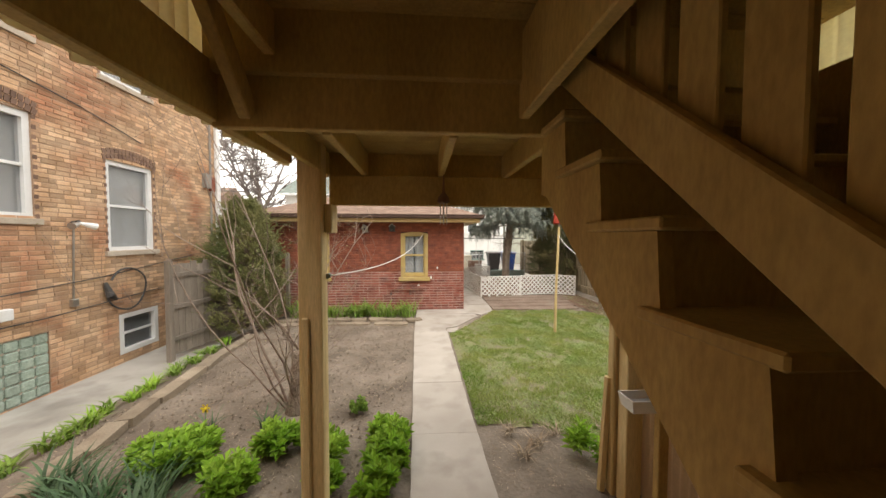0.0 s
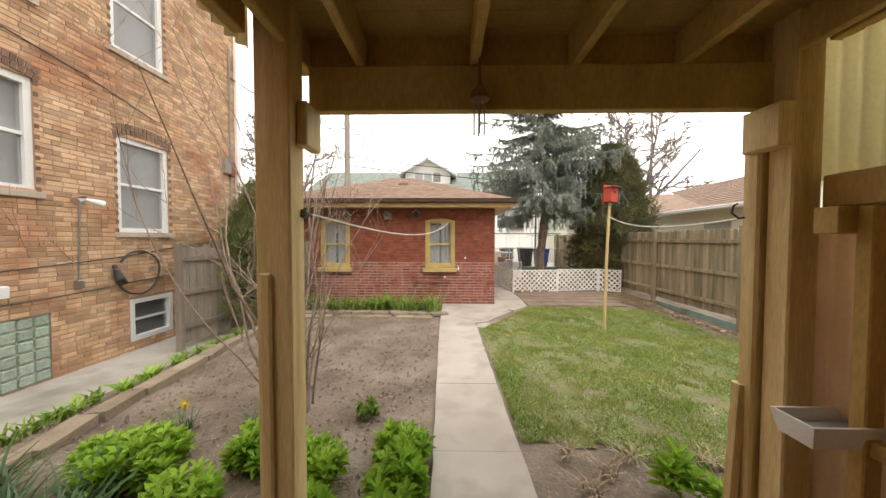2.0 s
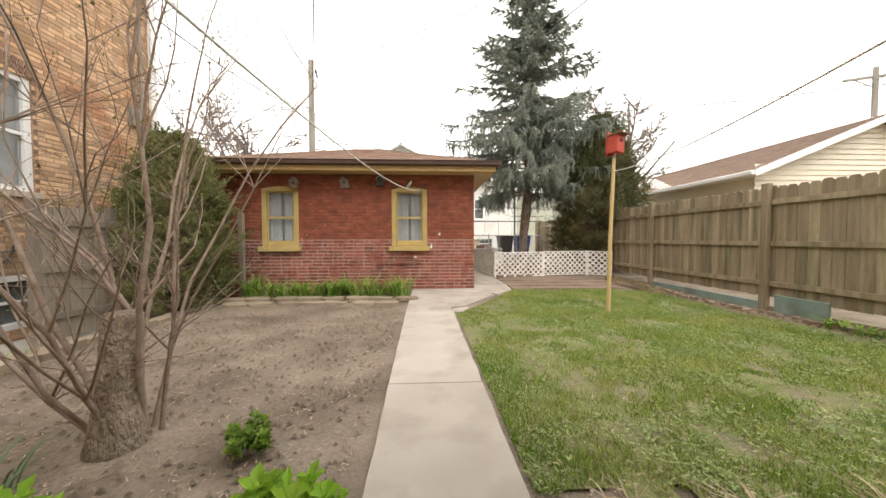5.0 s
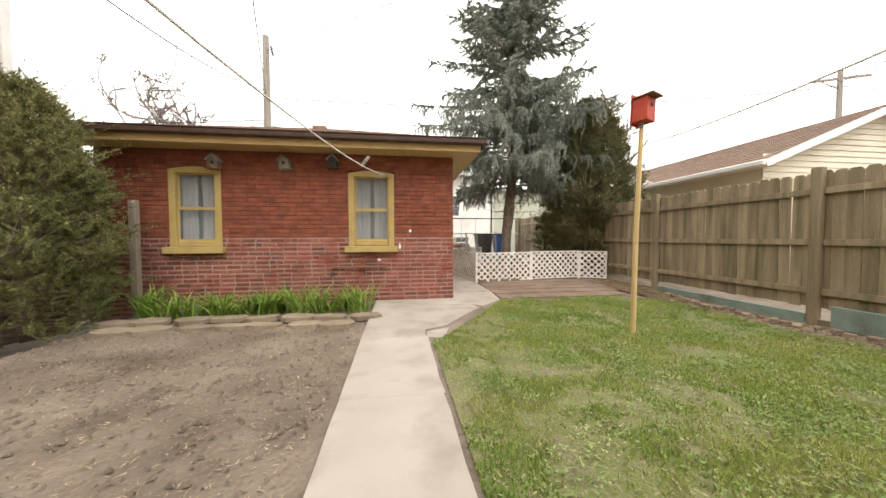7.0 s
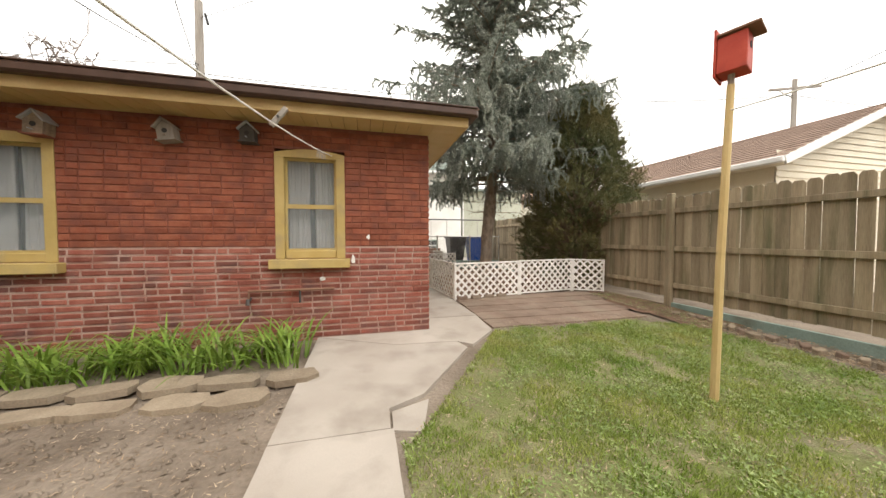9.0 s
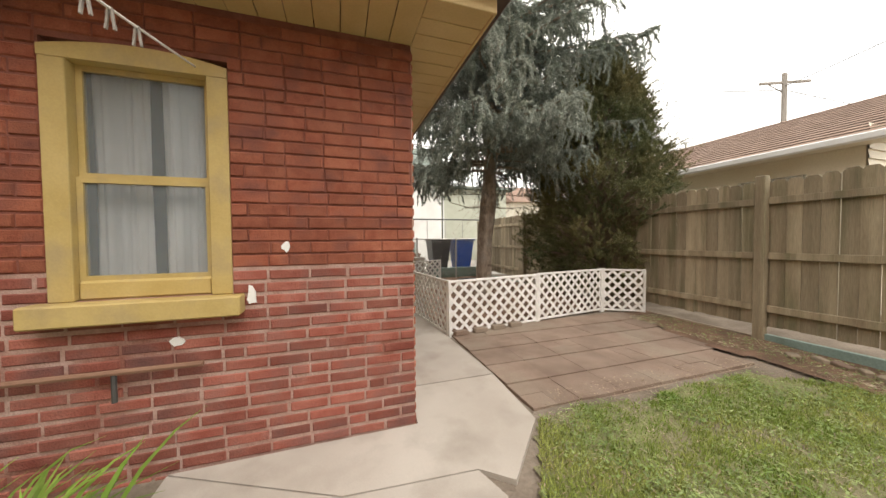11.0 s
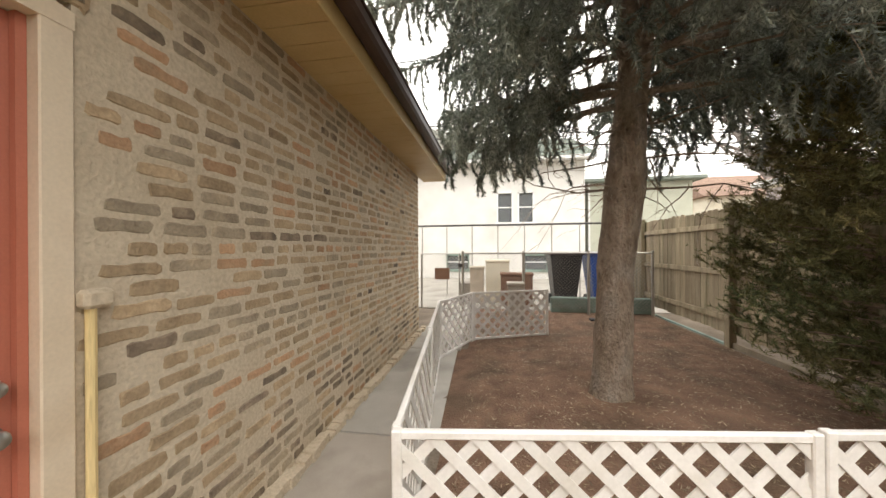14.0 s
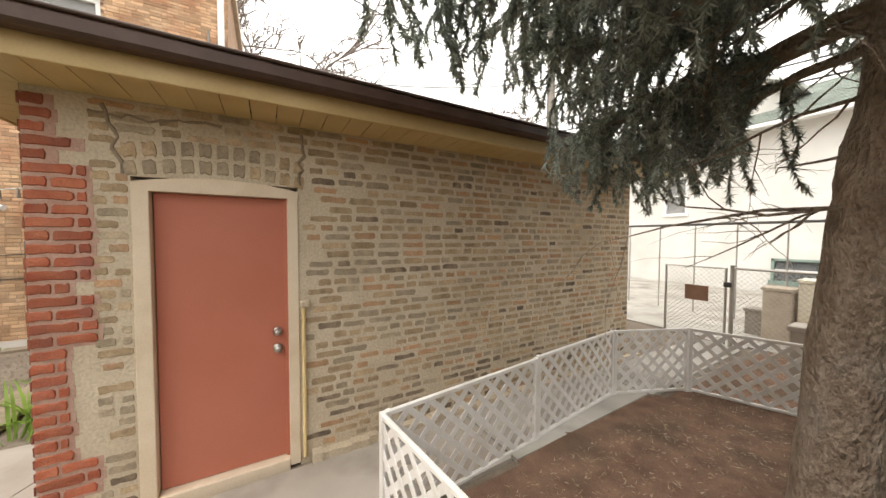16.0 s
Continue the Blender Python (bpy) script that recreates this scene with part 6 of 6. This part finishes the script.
for k in range(30):
    part("clapboard", Geo().add([(7.6, 27.0, k * 0.15), (12, 27.0, k * 0.15), (12, 27.02, k * 0.15 + 0.15), (7.6, 27.02, k * 0.15 + 0.15), (7.6, 27.03, k * 0.15), (12, 27.03, k * 0.15)], [(0, 1, 2, 3), (4, 5, 1, 0)]), M_GSIDING, gh)
part("wall", Geo().box(7.6, 27.05, -0.1, 12, 33, 4.5), M_GSIDING, gh)
part("corner_board", Geo().box(7.52, 26.97, -0.1, 7.6, 27.06, 4.5), M_WPAINT, gh)
part("roof", Geo().box(7.2, 26.6, 4.5, 12.4, 33, 4.65, 0.02), M_GREENROOF, gh)

ng = thing("cream_garage", "cream sided garage with a brown shingled gable roof", "garage")
for k in range(22):
    z = k * 0.14
    part("siding", Geo().add([(9.25, 10.9, z), (15.95, 10.9, z), (15.95, 10.925, z + 0.14), (9.25, 10.925, z + 0.14), (9.25, 10.93, z), (15.95, 10.93, z)], [(0, 1, 2, 3), (4, 5, 1, 0)]), M_SIDING, ng)
for k in range(10):
    z = 3.08 + k * 0.14
    a = 9.25 + (z - 2.85) * 2.35
    if a < 12.5:
        part("siding", Geo().add([(a, 10.9, z), (25.2 - a, 10.9, z), (25.2 - a - 0.33, 10.925, z + 0.14), (a + 0.33, 10.925, z + 0.14)], [(0, 1, 2, 3)]), M_SIDING, ng)
part("wall", Geo().box(9.25, 10.94, -0.1, 15.95, 19, 2.9), M_SIDING, ng)
part("gable", Geo().add([(9.1, 10.94, 2.85), (16.1, 10.94, 2.85), (12.6, 10.94, 4.25)], [(0, 1, 2)]), M_SIDING, ng)
g = Geo()
for k in range(16):
    f0, f1 = k / 16, (k + 1) / 16
    for i in range(28):
        y0, y1 = 10.55 + i * 0.31, 10.55 + (i + 1) * 0.31
        xa, xb, za, zb = 8.85 + 3.75 * f0, 8.85 + 3.75 * f1, 2.84 + 1.52 * f0, 2.84 + 1.52 * f1
        g.add([(xa, y0, za + 0.015), (xb, y0, zb), (xb, y1, zb), (xa, y1, za + 0.015)], [(0, 1, 2, 3)])
tagged(part("roof", g, M_SHING, ng), kind="stuff")
part("roof_back", Geo().add([(12.6, 10.55, 4.36), (16.4, 10.55, 2.8), (16.4, 19.2, 2.8), (12.6, 19.2, 4.36)], [(0, 1, 2, 3)]), M_SHING, ng)
part("barge_board", Geo().bar((8.85, 10.56, 2.76), (12.6, 10.56, 4.28), 0.04, 0.16), M_WPAINT, ng)
part("barge_board", Geo().bar((12.6, 10.56, 4.28), (16.4, 10.56, 2.74), 0.04, 0.16), M_WPAINT, ng)
part("gutter", Geo().box(8.76, 10.55, 2.72, 8.87, 19.2, 2.84, 0.02), M_WPAINT, ng)
part("soffit", Geo().box(8.87, 10.6, 2.735, 9.25, 19.2, 2.75), M_SIDING, ng)
part("side_window", Geo().box(9.2, 11.6, 1.9, 9.248, 12.6, 2.4, 0.01), M_NBGLASS, ng)

# utility poles, wires, far bare tree
for x, y, h, arm in ((-6.7, 24, 12.6, 0.0), (24.8, 19.0, 10.3, 1.1), (19, 31, 10.5, 0.8)):
    p = thing("utility_pole", "weathered wooden utility pole", "pole", (x, y, 0), group="utility poles")
    part("shaft", Geo().tube([(0, 0, -0.3), (0, 0, h)], [0.16, 0.11] if arm else [0.24, 0.17], 10), M_UTIL, p)
    if arm:
        part("cross_arm", Geo().bar((-arm, arm * 0.5, h - 0.5), (arm, -arm * 0.5, h - 0.5), 0.1, 0.12), M_UTIL, p)
        part("brace", Geo().bar((-arm * 0.7, arm * 0.35, h - 0.5), (0, 0, h - 1.1), 0.04, 0.04), M_UTIL, p)
    else:
        part("cutout", Geo().tube([(0.3, -0.1, h - 0.6), (0.42, -0.1, h - 1.1)], 0.06, 7), M_BLACK, p)
for p, q, s, rr in (((-6.7, 24, 9.2), (24.8, 19, 9.4), 0.8, 0.016), ((-30, 26, 7.8), (-6.7, 24, 7.9), 0.3, 0.02), ((-6.7, 24, 7.6), (24, 30, 7.5), 0.7, 0.022), ((-6.7, 24, 7.0), (24, 30, 7.0), 0.7, 0.025), ((-6.7, 24, 9.6), (-5.5, 10.4, 6.2), 0.5, 0.014), ((-6.7, 24, 9.0), (2.5, -1.5, 6.2), 0.7, 0.012),
                    ((24.8, 19, 9.6), (7, -2, 7.2), 0.7, 0.014), ((4.4, 14.1, 8.0), (9, -2, 7.4), 0.5, 0.012), ((-30, 25, 9.4), (-6.7, 24, 9.6), 0.3, 0.014), ((24.8, 19, 9.4), (60, 16, 9.4), 0.5, 0.016), ((-6.7, 24, 11.8), (20, 3, 11), 0.7, 0.010)):
    strand("overhead_wire", p, q, s, rr * 1.25, M_BLACK, "thin black overhead wire")


def far_tree(x, y, h, seed, label):
    t = thing("bare_tree", label, "tree")
    q = random.Random(seed)
    g, tips = Geo(), []
    g.tube([(x, y, -0.2), (x, y, h * 0.42)], [0.38, 0.28], 9)
    for k in range(7):
        a = k * 0.9 + q.uniform(-0.2, 0.2)
        limb(g, Vector((x, y, h * (0.28 + 0.02 * k))), Vector((math.cos(a), math.sin(a), 1.5)).normalized(), h * 0.47, 0.13, q, 4, tips, 0.24, 0.03, 7, 0.018)
    part("crown", g, M_GREYBARK, t, "", True)


far_tree(17.5, 30, 14.5, 6, "large bare spreading tree beyond the garages")
far_tree(-16, 34, 14, 9, "bare tree behind the house")
far_tree(-19, 13.6, 17, 12, "tall bare tree beyond the brick house")
# low far roofs closing the horizon
for x, y, w, h, m in ((-28, 38, 14, 5.5, M_STUCCO), (26, 40, 16, 5.0, M_SIDING), (44, 20, 14, 5.0, M_GSIDING), (30, -2, 14, 5.5, M_SIDING)):
    o = thing("far_house", "plain pale house in the distance", "house", (x, y, 0))
    part("wall", Geo().box(-w / 2, -4, -0.1, w / 2, 4, h), m, o)
    part("roof", Geo().add([(-w / 2 - 0.4, -4.4, h), (w / 2 + 0.4, -4.4, h), (w / 2 + 0.4, 4.4, h), (-w / 2 - 0.4, 4.4, h), (-w / 2 - 0.4, 0, h + 2.2), (w / 2 + 0.4, 0, h + 2.2)], [(0, 1, 5, 4), (2, 3, 4, 5), (0, 4, 3), (1, 2, 5), (3, 2, 1, 0)]), M_SHING, o)

# ---------------- garage bricks, last ----------------
red = [brick_mesh("brick", M_RED, 0.07, k) for k in range(4)]
low = [brick_mesh("brick", M_LOWBRICK, 0.09, k) for k in range(4)]


def rough_brick(name, material, seed):
    """A worn unit brick almost flush with its mortar, with a ragged outline."""
    r = random.Random(seed)
    j = lambda k: r.uniform(-k, k)
    rim = [(0 + j(0.03), 0.12 + j(0.1)), (0.08 + j(0.04), j(0.07)), (0.36 + j(0.08), 0.04 + j(0.09)), (0.68 + j(0.08), 0.02 + j(0.08)), (0.93 + j(0.04), j(0.07)), (1 + j(0.03), 0.2 + j(0.1)),
           (1 + j(0.03), 0.8 + j(0.1)), (0.9 + j(0.05), 1 + j(0.07)), (0.62 + j(0.08), 0.96 + j(0.1)), (0.3 + j(0.08), 0.98 + j(0.08)), (0.07 + j(0.04), 1 + j(0.07)), (j(0.03), 0.82 + j(0.1))]
    n = len(rim)
    vs = [(u, 0, v) for u, v in rim] + [(0.5 + (u - 0.5) * 0.95, -1 + j(0.25), 0.5 + (v - 0.5) * 0.84) for u, v in rim] + [(0.5, -1.0 + j(0.3), 0.5)]
    fs = [(k, (k + 1) % n, n + (k + 1) % n, n + k) for k in range(n)] + [(n + k, n + (k + 1) % n, 2 * n) for k in range(n)]
    return Geo().add(vs, fs).mesh(name, material)


TAN_MATS = (M_TAN, M_GREYB, M_ORANGEB, M_DARKB)
tan = [rough_brick("brick", m, 10 * i + k) for i, m in enumerate(TAN_MATS) for k in range(4)]
red_rough = [rough_brick("brick", M_QUOIN, 90 + k) for k in range(5)]


def coat(wall, spec, kinds, joined, holes, origin, ux, out, near, limit, proud, wob, skip=0.0):
    """Bricks on a wall face: near ones as pieces, the rest as one joined coat."""
    g, count = Geo(), 0
    rz = math.atan2(ux.y, ux.x)
    for a, b, c, d in bricks(*spec[:4], holes, spec[4], spec[5], spec[6], wob):
        if skip and random.random() < skip:
            continue
        p = proud * rnd(0.6, 1.3)
        if near(a, c) and count < limit:
            count += 1
            o = origin + ux * a + Vector((0, 0, c))
            piece("brick", random.choice(kinds), wall, Matrix.Translation(o) @ Matrix.Rotation(rz, 4, "Z") @ Matrix.Diagonal((b - a, p, d - c, 1)))
        else:
            add_brick(g, origin, ux, out, a, b, c, d, p)
    if g.f:
        tagged(part("brick_coat", g, joined, wall), kind="stuff")


SO, EX = Vector((0, GY0, 0)), Vector((1, 0, 0))
coat(wall_south, (GX0, GX1, SPLIT + 0.004, GH - 0.02, COURSE, 0.225, 0.011), red, M_RED_S, S_HOLES, SO, EX, Vector((0, -1, 0)), lambda u, z: u > 0.1, 150, 0.010, 0.002)
coat(wall_south_low, (GX0, GX1, SPLIT - 17 * COURSE, SPLIT, COURSE, 0.235, 0.024), low, M_LOWBRICK_S, S_HOLES, SO, EX, Vector((0, -1, 0)), lambda u, z: u > 0.1, 150, 0.009, 0.004)


def east_wall():
    """Common brick with wide flush joints; every sixth course is of headers."""
    origin, joined, count = Vector((GX1, 0, 0)), [Geo() for _ in TAN_MATS], 0
    quarter = Matrix.Rotation(math.pi / 2, 4, "Z")
    step, row, z = 0.0735, 0, -0.14
    while z < GH - 0.05:
        u = 10.74 + rnd(-0.12, 0.05)
        while u < GY1 - 0.04:
            ln = 0.095 if row % 6 == 3 or rnd(0, 1) < 0.2 else rnd(0.165, 0.205)
            a, b, u = max(u, 10.74), min(u + ln, GY1 - 0.01), u + ln + rnd(0.018, 0.045)
            zc = z + rnd(-0.006, 0.006)
            if a < 10.87 < b and zc < 2.42:
                b = 10.905
            inside = any(h[0] - 0.01 < b and a < h[1] + 0.01 and zc < h[3] + 0.24 for h in E_HOLES)
            if b - a < 0.04 or inside or rnd(0, 1) < 0.05:
                continue
            pick = noise.noise((a * 2.3, zc * 5, 0)) * 0.5 + rnd(0, 1) + (0.30 if zc < 0.45 else 0)
            i = 0 if pick < 0.5 else 2 if pick < 0.66 else 1 if pick < 0.98 else 3
            m = Matrix.Translation((GX1, a, zc)) @ quarter @ Matrix.Diagonal((b - a, rnd(0.002, 0.0045), rnd(0.040, 0.054), 1))
            me = tan[4 * i + random.randrange(4)]
            if 11.85 < u < 13.6 and zc > 0.1 and count < 300:
                count += 1
                piece("brick", me, wall_east, m)
            else:
                joined[i].add([m @ v.co for v in me.vertices], [tuple(p.vertices) for p in me.polygons])
        z += step
        row += 1
    for g, m in zip(joined, TAN_MATS):
        tagged(part("brick_coat", g, m, wall_east), kind="stuff")
    # two rings of header bricks over the door
    for ring in (0, 1):
        for k in range(11):
            f = (k + 0.5) / 11
            y, zz = 10.87 + 1.05 * f, 2.155 + 0.06 * (1 - (2 * f - 1) ** 2) + ring * 0.115
            m = Matrix.Translation((GX1, y - 0.032, zz)) @ Matrix.Rotation((2 * f - 1) * -0.12, 4, "X") @ quarter @ Matrix.Diagonal((0.068, 0.006, 0.092, 1))
            piece("brick", tan[random.choice((0, 1, 4, 5, 6))], wall_east, m)
    # repaired settlement cracks
    q = random.Random(3)
    for y, zz, dy, dz, n in ((10.90, 2.18, -0.10, 0.40, 9), (11.88, 2.17, 0.03, 0.40, 8), (10.72, 2.52, 0.65, 0.03, 12), (16.05, 0.9, -0.25, 1.0, 14)):
        pts = [(GX1 + 0.003, y + dy * k / n + q.uniform(-0.025, 0.025), min(zz + dz * k / n + q.uniform(-0.02, 0.02), GH - 0.01)) for k in range(n + 1)]
        part("mortar_crack", Geo().tube(pts, [q.uniform(0.006, 0.013) for _ in pts], 6), M_STONE if y < 12 else M_CREAM, wall_east)


east_wall()
quoin = thing("brick_quoin", "red painted brick quoin at the garage corner", "wall", kind="structure")
widths = [w for n, w in ((5, 0.17), (3, 0.27), (9, 0.16), (4, 0.28), (1, 0.17), (9, 0.275), (1, 0.13), (1, 0.24), (5, 0.13)) for _ in range(n)]
for k in range(36):
    z = -0.16 + k * COURSE
    ln = widths[min(k, len(widths) - 1)] + rnd(-0.012, 0.012)
    if z + COURSE > GH:
        break
    part("painted_mortar", Geo().box(GX1 - 0.01, GY0 + 0.004, z - 0.016, GX1 + 0.003, GY0 + ln + 0.012, z + COURSE - 0.017), M_PINK, quoin)
    a = GY0 + 0.002
    first = 0.105 if k % 2 else 0.21
    while ln > 0.04:
        c = min(ln, first)
        piece("brick", random.choice(red_rough), quoin, Matrix.Translation((GX1 + 0.003, a, z)) @ Matrix.Rotation(math.pi / 2, 4, "Z") @ Matrix.Diagonal((c - 0.014, 0.008, COURSE - 0.02, 1)))
        a += c
        ln -= c
        first = 0.21
